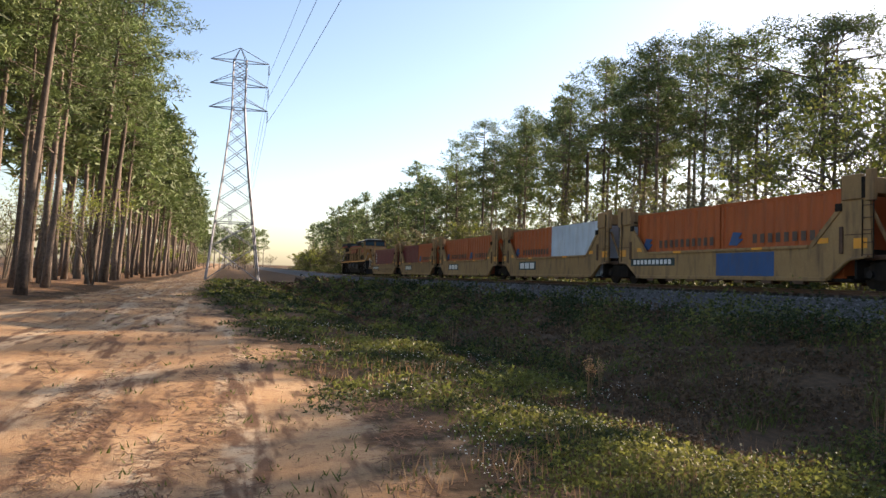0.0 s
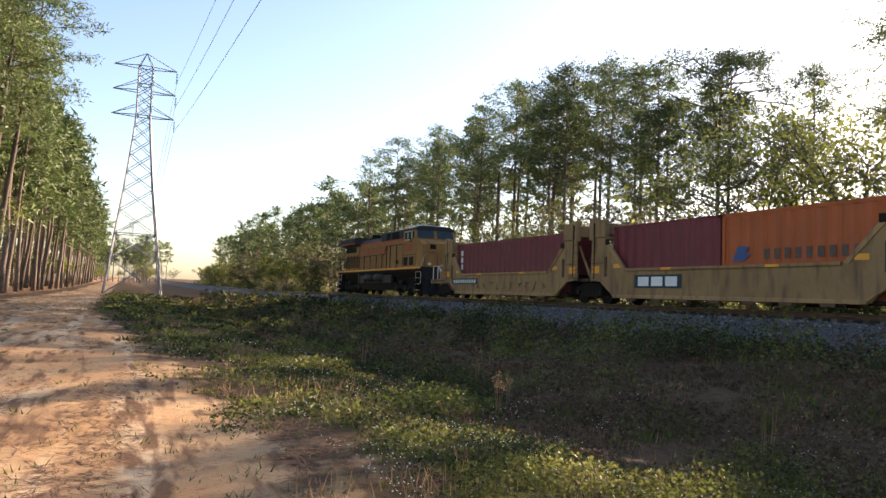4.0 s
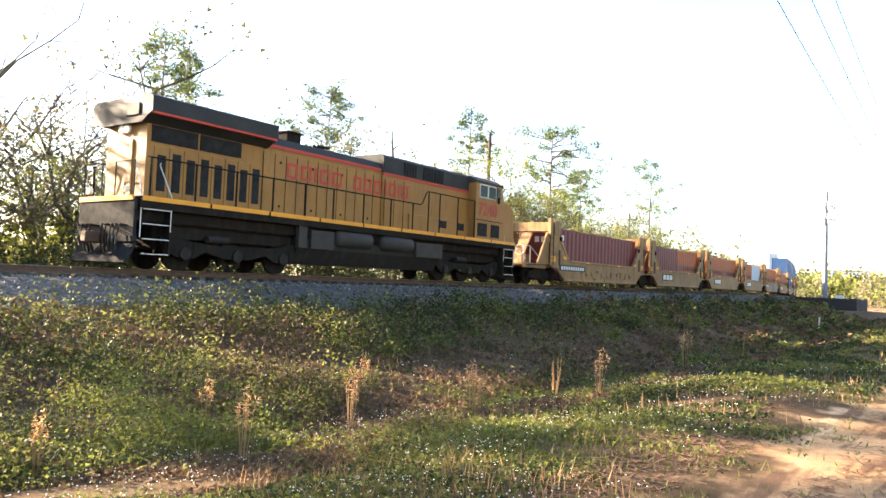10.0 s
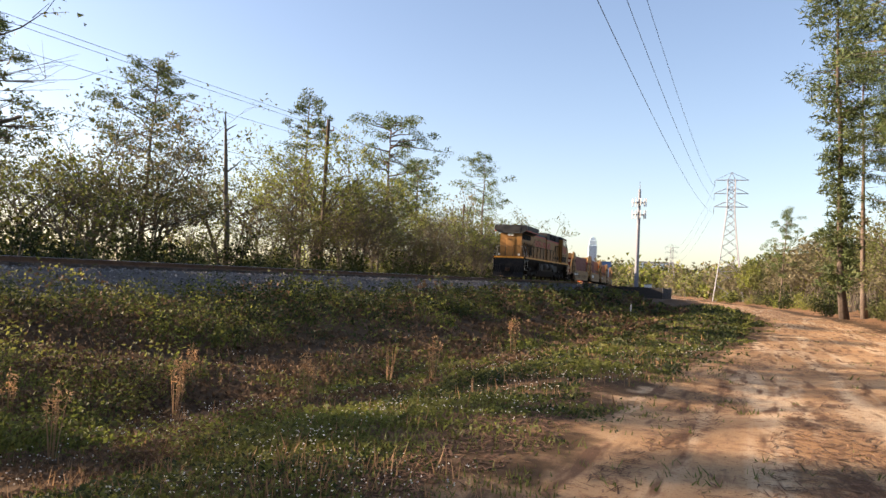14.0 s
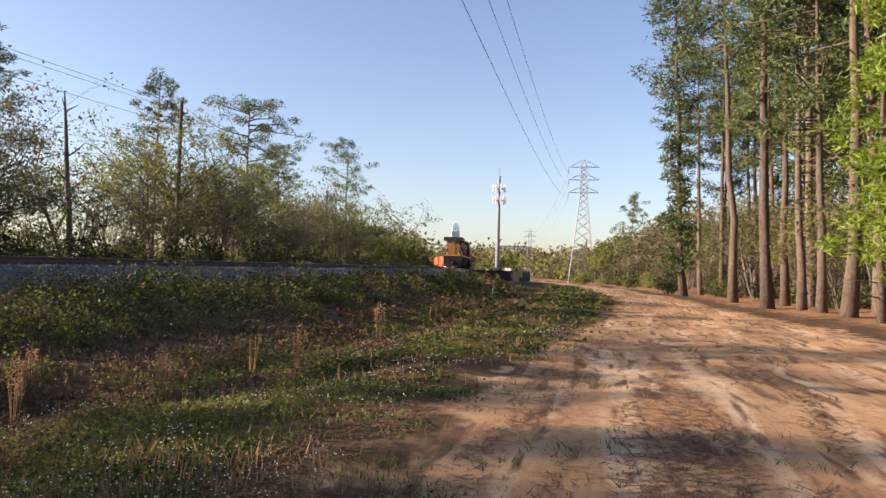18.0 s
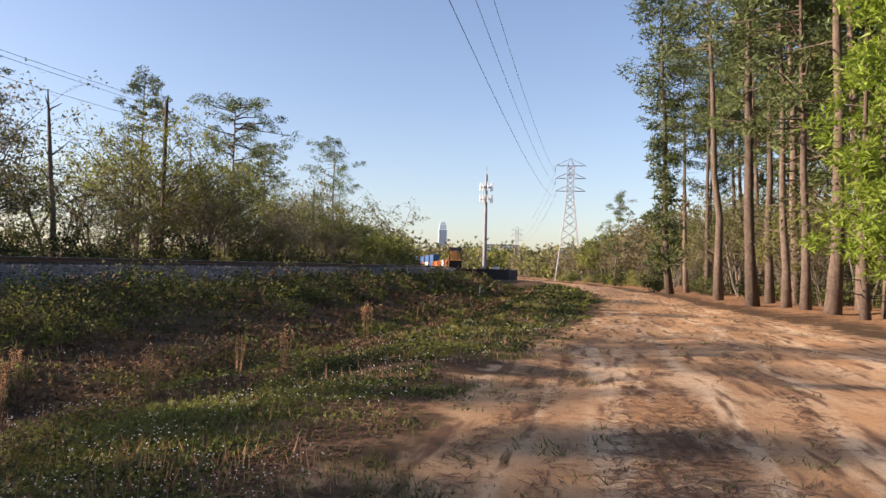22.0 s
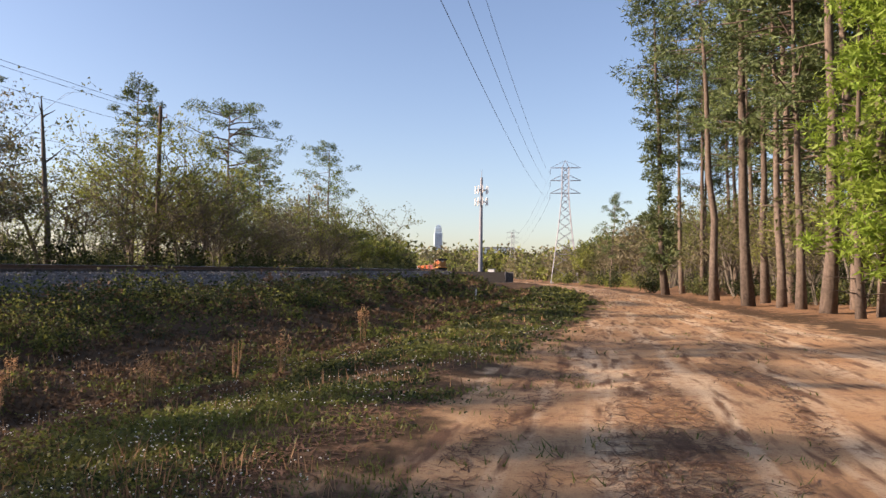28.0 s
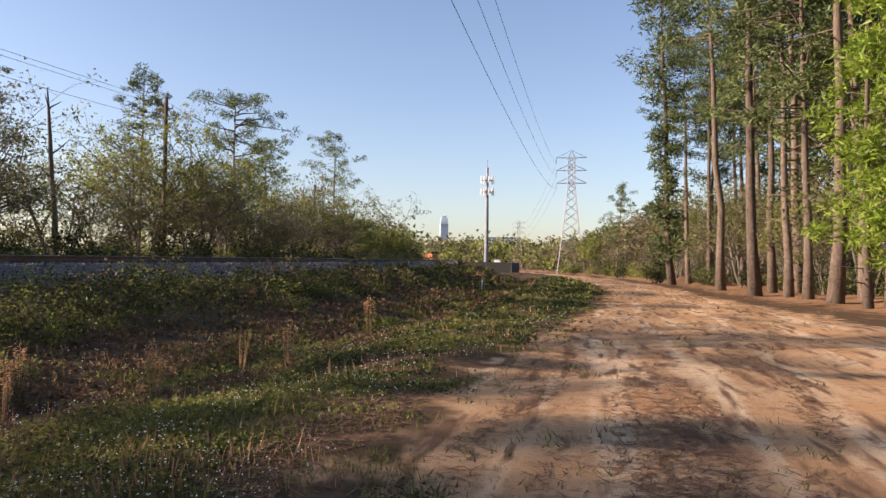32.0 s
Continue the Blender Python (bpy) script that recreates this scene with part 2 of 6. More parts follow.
# ---- mesh helpers ----
class Shape:
    """Vertices and faces, gathered piece by piece."""

    def __init__(self):
        self.v, self.f = [], []

    def poly(self, pts, faces):
        k = len(self.v)
        self.v += [tuple(p) for p in pts]
        self.f += [tuple(k + i for i in f) for f in faces]
        return self

    def box(self, x0, x1, y0, y1, z0, z1, b=0.0):
        b = min(b, (x1 - x0) * 0.45, (y1 - y0) * 0.45, (z1 - z0) * 0.45)
        if b <= 0:
            return self.poly([(x, y, z) for x in (x0, x1) for y in (y0, y1) for z in (z0, z1)],
                             [(0, 1, 3, 2), (4, 6, 7, 5), (0, 4, 5, 1), (2, 3, 7, 6), (0, 2, 6, 4), (1, 5, 7, 3)])
        bm = bmesh.new()
        bmesh.ops.create_cube(bm, size=1)
        for w in bm.verts:
            w.co = ((x0 + x1) / 2 + w.co.x * (x1 - x0), (y0 + y1) / 2 + w.co.y * (y1 - y0), (z0 + z1) / 2 + w.co.z * (z1 - z0))
        bmesh.ops.bevel(bm, geom=bm.edges[:], offset=b, segments=1, affect="EDGES")
        bm.verts.index_update()
        self.poly([w.co[:] for w in bm.verts], [[w.index for w in f.verts] for f in bm.faces])
        bm.free()
        return self

    def tube(self, pts, radii, sides=6, cap=True):
        k = len(self.v)
        pts = [Vector(p) for p in pts]
        up = Vector((0.12, 0.03, 1))
        for i, p in enumerate(pts):
            way = (pts[min(i + 1, len(pts) - 1)] - pts[max(i - 1, 0)]).normalized()
            a = way.cross(up if abs(way.z) < 0.92 else Vector((1, 0.1, 0))).normalized()
            c = way.cross(a)
            r = radii[i] if hasattr(radii, "__len__") else radii
            self.v += [(p + (a * math.cos(q) + c * math.sin(q)) * r)[:] for q in (2 * math.pi * j / sides for j in range(sides))]
        for i in range(len(pts) - 1):
            for j in range(sides):
                q = (j + 1) % sides
                self.f.append((k + i * sides + j, k + i * sides + q, k + (i + 1) * sides + q, k + (i + 1) * sides + j))
        if cap:
            self.f.append(tuple(k + j for j in range(sides))[::-1])
            self.f.append(tuple(k + (len(pts) - 1) * sides + j for j in range(sides)))
        return self

    def prism(self, outline, y0, y1):
        """An outline in x and z, drawn out from y0 to y1."""
        c = len(outline)
        pts = [(x, y0, z) for x, z in outline] + [(x, y1, z) for x, z in outline]
        return self.poly(pts, [tuple(range(c)), tuple(range(2 * c - 1, c - 1, -1))] + [(i, c + i, c + (i + 1) % c, (i + 1) % c) for i in range(c)])

    def extrude(self, outline, x0, x1):
        """An outline in y and z, drawn out from x0 to x1."""
        c = len(outline)
        pts = [(x0, y, z) for y, z in outline] + [(x1, y, z) for y, z in outline]
        return self.poly(pts, [tuple(range(c)), tuple(range(2 * c - 1, c - 1, -1))] + [(i, c + i, c + (i + 1) % c, (i + 1) % c) for i in range(c)])

    def mesh(self, name, material, smooth=False):
        me = bpy.data.meshes.new(name)
        me.from_pydata(self.v, [], self.f)
        me.materials.append(material)
        bm = bmesh.new()
        bm.from_mesh(me)
        if len(self.f) < 4000:
            bmesh.ops.recalc_face_normals(bm, faces=bm.faces[:])
        bm.to_mesh(me)
        bm.free()
        if smooth:
            me.polygons.foreach_set("use_smooth", [True] * len(me.polygons))
        return me


def thing(name, m, label, category, group="", kind=""):
    ob = new(name)
    ob.empty_display_size = 0.2
    ob.matrix_world = m
    return tagged(ob, label, category, group, kind)


def part(name, shape, material, parent, label="", smooth=False):
    """Links a shape (or a ready mesh) as one mesh object under a thing or under a part."""
    ob = new(name, shape if isinstance(shape, bpy.types.Mesh) else shape.mesh(name, material, smooth))
    ob.parent = parent
    return tagged(ob, label)


def cloud(name, verts, faces, material):
    """A mesh of many loose pieces from arrays."""
    me = bpy.data.meshes.new(name)
    me.from_pydata(verts.tolist(), [], faces.tolist())
    me.materials.append(material)
    return me


# ---- lie of the land ----
TRACK_Y, BEND, RADIUS = 20.2, 43.5, 775.0


def track_y(x):
    q = np.clip((np.asarray(x, float) - BEND) / RADIUS, 0, 0.85)
    return TRACK_Y + RADIUS * (1 - np.sqrt(1 - q * q)) + np.clip(np.asarray(x, float) - BEND - 0.85 * RADIUS, 0, None) * 1.6


def rail_z(x):
    return 1.55 + 0.01 * np.clip(np.asarray(x, float), -120, 110)


def road_y(x):
    x = np.asarray(x, float)
    return -3.4 + 0.0005 * np.clip(x - 20, 0, 180) ** 2 + 0.18 * np.clip(x - 200, 0, None)


def bareness(x, y):
    """How far the clay of the dirt road lies open at a place; the verge creeps in away from the middle."""
    x, y = np.asarray(x, float), np.asarray(y, float)
    side = y - road_y(x)
    edge = 5.5 - 3.6 * np.clip((np.abs(x) - 9) / 40, 0, 1)
    return np.clip(np.where(side > 0, edge - side, 4.8 + side) / 3.0 + 0.36, 0, 1)


def ground_z(x, y):
    x, y = np.asarray(x, float), np.asarray(y, float)
    base = 0.008 * np.clip(x, -150, 0)
    off = y - track_y(x)
    top = rail_z(x)
    near = np.clip((off + 17.5) / 5.0, 0, 1)
    ditch = base - 0.55 * (near * near * (3 - 2 * near))
    rise = np.clip((off + 12.5) / 8.0, 0, 1)
    bank = ditch + (top - 0.95 - ditch) * rise ** 1.15
    z = np.where(off > -4.5, top - 1.0, bank)
    z = np.where(off > 4.5, top - 1.0 + (base + 0.9 - top + 1.0) * np.clip((off - 5) / 30, 0, 1), z)
    wood = np.clip((road_y(x) - 5.5 - y) / 8, 0, 1)
    z = z + 0.35 * wood
    rough = 0.05 * np.sin(x * 0.9 + 1.7 * np.sin(y * 0.6)) + 0.04 * np.sin(y * 1.7 + x * 0.35) + 0.10 * np.sin(x * 0.13 + y * 0.21)
    calm = np.clip((np.abs(off) - 4.5) / 3, 0, 1)
    return z + rough * calm * 0.8


def sheet(xs, ys, height):
    gx, gy = np.meshgrid(xs, ys, indexing="ij")
    v = np.stack([gx, gy, height(gx, gy)], -1).reshape(-1, 3)
    i = np.arange(len(xs) - 1)[:, None] * len(ys) + np.arange(len(ys) - 1)[None]
    f = np.stack([i, i + len(ys), i + len(ys) + 1, i + 1], -1).reshape(-1, 4)
    return v, f


def steps(*spans):
    out = []
    for a, b, d in spans:
        out += list(np.arange(a, b, d))
    return np.array(out + [spans[-1][1]])


gv, gf = sheet(steps((-4000, -400, 300), (-400, -80, 8), (-80, -25, 1.5), (-25, 45, 0.5), (45, 100, 1.5), (100, 400, 8), (400, 4600, 300)),
               steps((-3000, -100, 200), (-100, -14, 6), (-14, 22, 0.4), (22, 60, 2), (60, 160, 10), (160, 3400, 200)), ground_z)
ground = new("ground", cloud("ground", gv, gf, EARTH))
ground.data.polygons.foreach_set("use_smooth", [True] * len(ground.data.polygons))
tagged(ground, "uneven ground of red clay, weedy grass and leaf litter", "ground", kind="structure")
side = gv[:, 1] - road_y(gv[:, 0])
soil = bareness(gv[:, 0], gv[:, 1])
litter = np.clip((-4.2 - side) / 5.0, 0, 1) * (gv[:, 1] > -60)
for key, values in (("soil", soil), ("litter", litter)):
    ground.data.attributes.new(key, "FLOAT", "POINT").data.foreach_set("value", values.astype(np.float32))


# ---- railway ----
def on_track(s):
    """Place and heading of the line s metres along it."""
    if s <= BEND:
        x, y, h = s, TRACK_Y, 0.0
    else:
        h = min((s - BEND) / RADIUS, 1.0)
        x, y = BEND + RADIUS * math.sin(h), TRACK_Y + RADIUS * (1 - math.cos(h))
    return Vector((x, y, float(rail_z(x)))), h


def along(s, off, up):
    p, h = on_track(s)
    return p + Vector((-math.sin(h) * off, math.cos(h) * off, up))


def sweep(outline, ss):
    sh = Shape()
    c = len(outline)
    for s in ss:
        sh.v += [along(s, o, u)[:] for o, u in outline]
    for i in range(len(ss) - 1):
        sh.f += [(i * c + j, (i + 1) * c + j, (i + 1) * c + (j + 1) % c, i * c + (j + 1) % c) for j in range(c)]
    sh.f += [tuple(range(c)), tuple(range((len(ss) - 1) * c, len(ss) * c))[::-1]]
    return sh


stations = [float(a) for a in range(-460, 40, 20)] + [float(a) for a in range(40, 620, 8)]
bed = new("ballast", sweep([(-4.3, -1.05), (-1.9, -0.31), (-1.2, -0.27), (1.2, -0.27), (1.9, -0.31), (4.3, -1.05), (0, -1.5)], stations).mesh("ballast", BALLAST))
tagged(bed, "grey crushed-stone ballast bank under the railway track", "ballast", kind="structure")
track = thing("railway_track", Matrix(), "single railway track with worn steel rails on dark ties", "railway track", kind="structure")
for o in (-0.76, 0.76):
    part("rail", sweep([(o - 0.07, -0.17), (o + 0.07, -0.17), (o + 0.07, -0.15), (o + 0.012, -0.13), (o + 0.012, -0.045), (o + 0.036, -0.035), (o + 0.036, -0.004),
                        (o - 0.036, -0.004), (o - 0.036, -0.035), (o - 0.012, -0.045), (o - 0.012, -0.13), (o - 0.07, -0.15)], stations), RUST, track)
    part("rail_head", sweep([(o - 0.03, -0.006), (o + 0.03, -0.006), (o + 0.026, 0.0), (o - 0.026, 0.0)], stations), SHINE, track, "polished running surface")
tie_mesh = Shape().box(-0.115, 0.115, -1.3, 1.3, -0.34, -0.17, 0.015).mesh("tie", TIE)
for k in range(300):
    p, h = on_track(-72.0 + k * 0.5)
    tie = part("tie", tie_mesh, TIE, track)
    tie.matrix_local = Matrix.Translation(p) @ pose(0, 0, 0, 0, 0, math.degrees(h))


# ---- train ----
def wheelset(parent, x, name="wheelset"):
    ax = part("axle", Shape().tube([(x, -0.75, 0.5), (x, 0.75, 0.5)], 0.09, 8), BLACK, parent)
    for y in (-0.80, 0.80):
        w = Shape().tube([(x, y - 0.06, 0.5), (x, y + 0.06, 0.5)], 0.5, 20)
        w.tube([(x, y * 1.01 - 0.08, 0.5), (x, y * 1.01 + 0.08, 0.5)], 0.16, 10)
        part("wheel", w, BLACK, parent)
    return ax


def block_row(name, parent, material, x0, x1, z0, z1, count, y, gap=0.28):
    """A row of plain upright blocks that stand where lettering is, each one a part."""
    w = (x1 - x0) / count
    for i in range(count):
        a, b = x0 + i * w + w * gap / 2, x0 + (i + 1) * w - w * gap / 2
        sh = Shape().box(a, b, y - 0.004, y + 0.004, z0, z1)
        part(name, sh, material, parent)


def lettering(text, size, m, material, parent, name="number", label=""):
    cu = bpy.data.curves.new("letters", "FONT")
    cu.body, cu.size, cu.extrude, cu.offset = text, size, 0.004, 0.012
    tmp = bpy.data.objects.new("letters", cu)
    scene.collection.objects.link(tmp)
    me = bpy.data.meshes.new_from_object(tmp.evaluated_get(bpy.context.evaluated_depsgraph_get()))
    bpy.data.objects.remove(tmp)
    me.transform(m)
    me.materials.clear()
    me.materials.append(material)
    return part(name, me, material, parent, label)


def build_locomotive():
    """A six-axle diesel; x forward to the cab end, z from the rail head, near side at -y."""
    lo = thing("locomotive", Matrix(), "weathered yellow and grey six-axle diesel locomotive on the track", "locomotive")
    part("underframe", Shape().box(-10.5, 10.5, -1.2, 1.2, 1.35, 1.95, 0.05), BLACK, lo)
    part("walkway", Shape().box(-10.4, 10.45, -1.52, 1.52, 1.98, 2.06, 0.02), BLACK, lo)
    for y, w in ((-1.53, -1.50), (1.50, 1.53)):
        part("side_sill", Shape().box(-10.4, 10.45, w - 0.02 if y < 0 else y - 0.01, w if y < 0 else y + 0.01, 1.72, 1.97), BLACK, lo)
        st = Shape()
        for i in range(9):
            a = -10.35 + i * 2.31
            st.box(a, a + 2.24, y - 0.035 if y < 0 else y + 0.015, y - 0.022 if y < 0 else y + 0.035, 1.93, 2.07)
        part("stripe", st, STRIPE, lo, "bright orange stripe")
    # long hood
    part("engine_hood", Shape().extrude([(-0.95, 2.06), (-0.95, 4.38), (-0.80, 4.62), (0.80, 4.62), (0.95, 4.38), (0.95, 2.06)], -5.75, 0.45), YELLOW, lo)
    part("hood_roof", Shape().extrude([(-0.97, 4.42), (-0.83, 4.68), (-0.5, 4.76), (0.5, 4.76), (0.83, 4.68), (0.97, 4.42), (0.8, 4.40), (-0.8, 4.40)], -5.78, 0.47), LOCO_GREY, lo)
    part("cabinet_hood", Shape().extrude([(-1.05, 2.06), (-1.05, 4.95), (1.05, 4.95), (1.05, 2.06)], 0.45, 6.7), YELLOW, lo)
    part("cabinet_roof", Shape().extrude([(-1.08, 4.30), (-1.08, 4.92), (-0.95, 5.03), (0.95, 5.03), (1.08, 4.92), (1.08, 4.30)], 0.43, 6.68), LOCO_GREY, lo)
    part("radiator_body", Shape().extrude([(-1.02, 2.06), (-1.02, 4.35), (1.02, 4.35), (1.02, 2.06)], -10.0, -5.75), YELLOW, lo)
    part("radiator_wing", Shape().extrude([(-1.02, 4.22), (-1.55, 4.50), (-1.55, 4.92), (-1.35, 5.0), (1.35, 5.0), (1.55, 4.92), (1.55, 4.50), (1.02, 4.22)], -10.2, -5.55), LOCO_GREY, lo, "flared dark grey radiator roof")
    for y, e in ((-1, 1), (1, 1)):
        b = y * 1.0
        part("roof_line", Shape().box(-5.75, 0.43, min(b * 0.965, b * 0.985), max(b * 0.965, b * 0.985), 4.30, 4.42), RED, lo)
        part("roof_line", Shape().box(0.45, 6.7, min(b * 1.06, b * 1.09), max(b * 1.06, b * 1.09), 4.17, 4.29), RED, lo)
        part("roof_line", Shape().box(-10.15, -5.6, min(b * 1.28, b * 1.56), max(b * 1.28, b * 1.56), 4.42, 4.49), RED, lo)
        # radiator screens and tall louvred doors
        for i in range(2):
            a = -9.85 + i * 1.65
            part("radiator_screen", Shape().box(a, a + 1.55, b * 1.04 - 0.02, b * 1.04 + 0.02, 3.72, 4.2), GRILLE, lo)
        for i in range(8):
            a = -9.75 + i * 0.5
            h = 3.45 if i % 2 else 3.35
            dr = part("door_panel", Shape().box(a, a + 0.46, b * 1.035 - 0.02, b * 1.035 + 0.02, 2.12, 3.6, 0.012), YELLOW, lo)
            part("louvre", Shape().box(a + 0.10, a + 0.38, b * 1.06 - 0.01, b * 1.06 + 0.01, 2.3, h), GRILLE, dr)
        # engine room doors
        for i in range(12):
            a = -5.65 + i * 0.51
            dr = part("door_panel", Shape().box(a, a + 0.485, b * 0.965 - 0.018, b * 0.965 + 0.018, 2.12, 4.16, 0.012), YELLOW, lo)
            part("seam", Shape().box(a - 0.022, a - 0.004, b * 0.985 - 0.004, b * 0.985 + 0.004, 2.12, 4.08), BLACK, lo)
            for zz in ((2.3, 2.38), (3.8, 3.88)):
                if i % 3 == 1:
                    part("latch", Shape().box(a + 0.2, a + 0.28, b * 0.985 - 0.015, b * 0.985 + 0.015, *zz), BLACK, dr)
        for i in range(3):
            a = 0.58 + i * 0.62
            part("seam", Shape().box(a - 0.03, a - 0.008, b * 1.078 - 0.004, b * 1.078 + 0.004, 2.12, 4.05), BLACK, lo)
            part("door_panel", Shape().box(a, a + 0.58, b * 1.065 - 0.015, b * 1.065 + 0.015, 2.12, 4.0, 0.012), YELLOW, lo)
        for a, c in ((1.75, 2.6), (3.1, 3.78), (3.9, 4.58)):
            g = part("intake_grille", Shape().box(a, c, b * 1.09 - 0.02, b * 1.09 + 0.02, 4.33, 4.88), GRILLE, lo)
            sl = Shape()
            for k in range(5):
                q = a + 0.06 + k * (c - a - 0.12) / 4
                sl.box(q - 0.015, q + 0.015, b * 1.12 - 0.02, b * 1.12 + 0.02, 4.36, 4.85)
            part("grille_guard", sl, LOCO_GREY, g)
        for a, c in ((4.3, 4.85), (5.7, 6.25)):
            part("vent", Shape().box(a, c, b * 1.155 - 0.015, b * 1.155 + 0.015, 2.36, 2.68), GRILLE, lo)
        part("lower_panel", Shape().box(2.15, 6.65, b * 1.10 - 0.05, b * 1.10 + 0.05, 2.08, 2.78, 0.02), YELLOW, lo)
        # red block lettering of the railway's name
        for x0, x1, widths in ((-4.6, -1.84, (5, 5, 1, 5, 5)), (-1.19, 2.07, (5, 5, 5, 1, 5, 1, 5))):
            step = (x1 - x0) / (sum(widths) + 1.6 * (len(widths) - 1))
            q = x0
            for k in widths:
                e, o = q + k * step, y * (1.105 if q > 0.35 else 0.995)
                bar_z, t = (3.36, 3.9), 0.105
                mark = Shape().box(q, min(q + t, e), o - 0.004, o + 0.004, *bar_z)
                if k > 1:
                    mark.box(e - t, e, o - 0.004, o + 0.004, *bar_z).box(q + t, e - t, o - 0.004, o + 0.004, 3.36, 3.36 + t).box(q + t, e - t, o - 0.004, o + 0.004, 3.9 - t, 3.9)
                part("painted_block", mark, RED, lo)
                q = e + 1.6 * step
        # handrails
        for x0, x1, z, posts in ((-10.2, 2.47, 3.18, (-10.1, -8.6, -7.1, -5.6, -4.15, -2.74, -1.1, 0.53, 1.96)), (2.97, 6.7, 3.79, (3.04, 3.86, 5.26, 6.65))):
            part("handrail", Shape().tube([(x0, y * 1.48, z), (x1, y * 1.48, z)], 0.026, 6), BLACK, lo)
            for q in posts:
                part("stanchion", Shape().tube([(q, y * 1.48, 2.05), (q, y * 1.48, z)], 0.032, 6), BLACK, lo)
        part("handrail", Shape().tube([(2.47, y * 1.48, 3.18), (2.6, y * 1.48, 3.25), (2.85, y * 1.48, 3.7), (2.97, y * 1.48, 3.79)], 0.026, 6), BLACK, lo)
        # grab rails at the corners, pale from wear
        for e in (1, -1):
            part("grab_rail", Shape().tube([(e * 9.4, y * 1.5, 1.1), (e * 9.4, y * 1.5, 2.1), (e * 9.7, y * 1.3, 3.0), (e * 9.55, y * 1.1, 3.1)], 0.019, 6), SILVER, lo)
            part("grab_rail", Shape().tube([(e * 10.35, y * 1.5, 0.9), (e * 10.35, y * 1.5, 2.1), (e * 10.4, y * 1.25, 3.0), (e * 10.3, y * 1.0, 3.05)], 0.019, 6), SILVER, lo)
            for k in range(4):
                part("step", Shape().box(min(e * 9.45, e * 10.3), max(e * 9.45, e * 10.3), y * 1.38 - 0.14, y * 1.38 + 0.14, 0.42 + k * 0.42, 0.46 + k * 0.42), BLACK, lo)
                part("step_edge", Shape().box(min(e * 9.45, e * 10.3), max(e * 9.45, e * 10.3), y * 1.53 - 0.012, y * 1.53 + 0.012, 0.425 + k * 0.42, 0.455 + k * 0.42), SILVER, lo)
            part("step_side", Shape().box(min(e * 9.35, e * 9.42), max(e * 9.35, e * 9.42), y * 1.3 - 0.2, y * 1.3 + 0.2, 0.42, 2.0), BLACK, lo)
    # cab
    part("cab", Shape().prism([(6.7, 2.06), (6.7, 4.85), (8.95, 4.85), (9.25, 4.08), (9.25, 2.06)], -1.5, 1.5), YELLOW, lo)
    part("cab_roof", Shape().extrude([(-1.53, 4.70), (-1.53, 4.80), (-1.15, 5.0), (1.15, 5.0), (1.53, 4.80), (1.53, 4.70)], 6.66, 9.08), LOCO_GREY, lo)
    part("cab_roof_cover", Shape().box(6.75, 8.85, -1.0, 1.0, 5.01, 5.09, 0.04), SILVER, lo)
    nose = part("nose", Shape().prism([(9.2, 2.06), (9.2, 4.08), (10.15, 3.86), (10.40, 3.72), (10.44, 2.06)], -1.05, 1.05), YELLOW, lo)
    part("nose_side", Shape().prism([(9.2, 2.06), (9.2, 4.05), (9.9, 3.9), (10.32, 3.62), (10.38, 2.06)], -1.46, -1.05), YELLOW, lo)
    part("nose_side", Shape().prism([(9.2, 2.06), (9.2, 4.05), (9.9, 3.9), (10.32, 3.62), (10.38, 2.06)], 1.05, 1.46), YELLOW, lo)
    part("number_board", Shape().box(10.36, 10.44, -0.9, -0.45, 3.3, 3.62, 0.01), BLACK, nose)
    for y in (-1, 1):
        b = y * 1.515
        for a, c in ((6.97, 7.69), (7.71, 8.45)):
            fr = part("window_frame", Shape().box(a, c, b - 0.02, b + 0.02, 4.0, 4.66, 0.01), SILVER, lo)
            part("window_pane", Shape().box(a + 0.06, c - 0.06, b * 1.012 - 0.012, b * 1.012 + 0.012, 4.06, 4.60), GLASS, fr)
        part("quarter_window", Shape().box(8.52, 8.86, b - 0.014, b + 0.014, 4.1, 4.62), GLASS, lo)
        part("drip_rail", Shape().box(6.75, 9.1, b - 0.012, b + 0.012, 2.94, 2.97), BLACK, lo)
        for a, c in ((6.9, 7.7), (8.08, 8.84)):
            part("cab_vent", Shape().box(a, c, b - 0.02, b + 0.02, 2.19, 2.80, 0.008), GRILLE, lo)
        part("mirror", Shape().box(8.5, 8.58, b * 1.08 - 0.05, b * 1.08 + 0.05, 3.85, 4.15, 0.01), BLACK, lo)
        part("windscreen", Shape().poly([(9.04, y * 0.12, 4.76), (9.04, y * 1.35, 4.72), (9.27, y * 1.38, 4.14), (9.27, y * 0.12, 4.14), (8.98, y * 0.12, 4.76), (8.98, y * 1.35, 4.72), (9.20, y * 1.38, 4.14), (9.20, y * 0.12, 4.14)],
                                        [(0, 1, 2, 3), (7, 6, 5, 4), (0, 4, 5, 1), (1, 5, 6, 2), (2, 6, 7, 3), (3, 7, 4, 0)]), GLASS, lo)
    lettering("7240", 0.86, Matrix.Translation((6.87, -1.53, 3.19)) @ pose(0, 0, 0, 90, 0, 0), RED, lo, label="red road number on the cab side")
    lettering("7240", 0.86, Matrix.Translation((9.02, 1.53, 3.19)) @ pose(0, 0, 0, 90, 0, 180), RED, lo, label="red road number on the cab side")
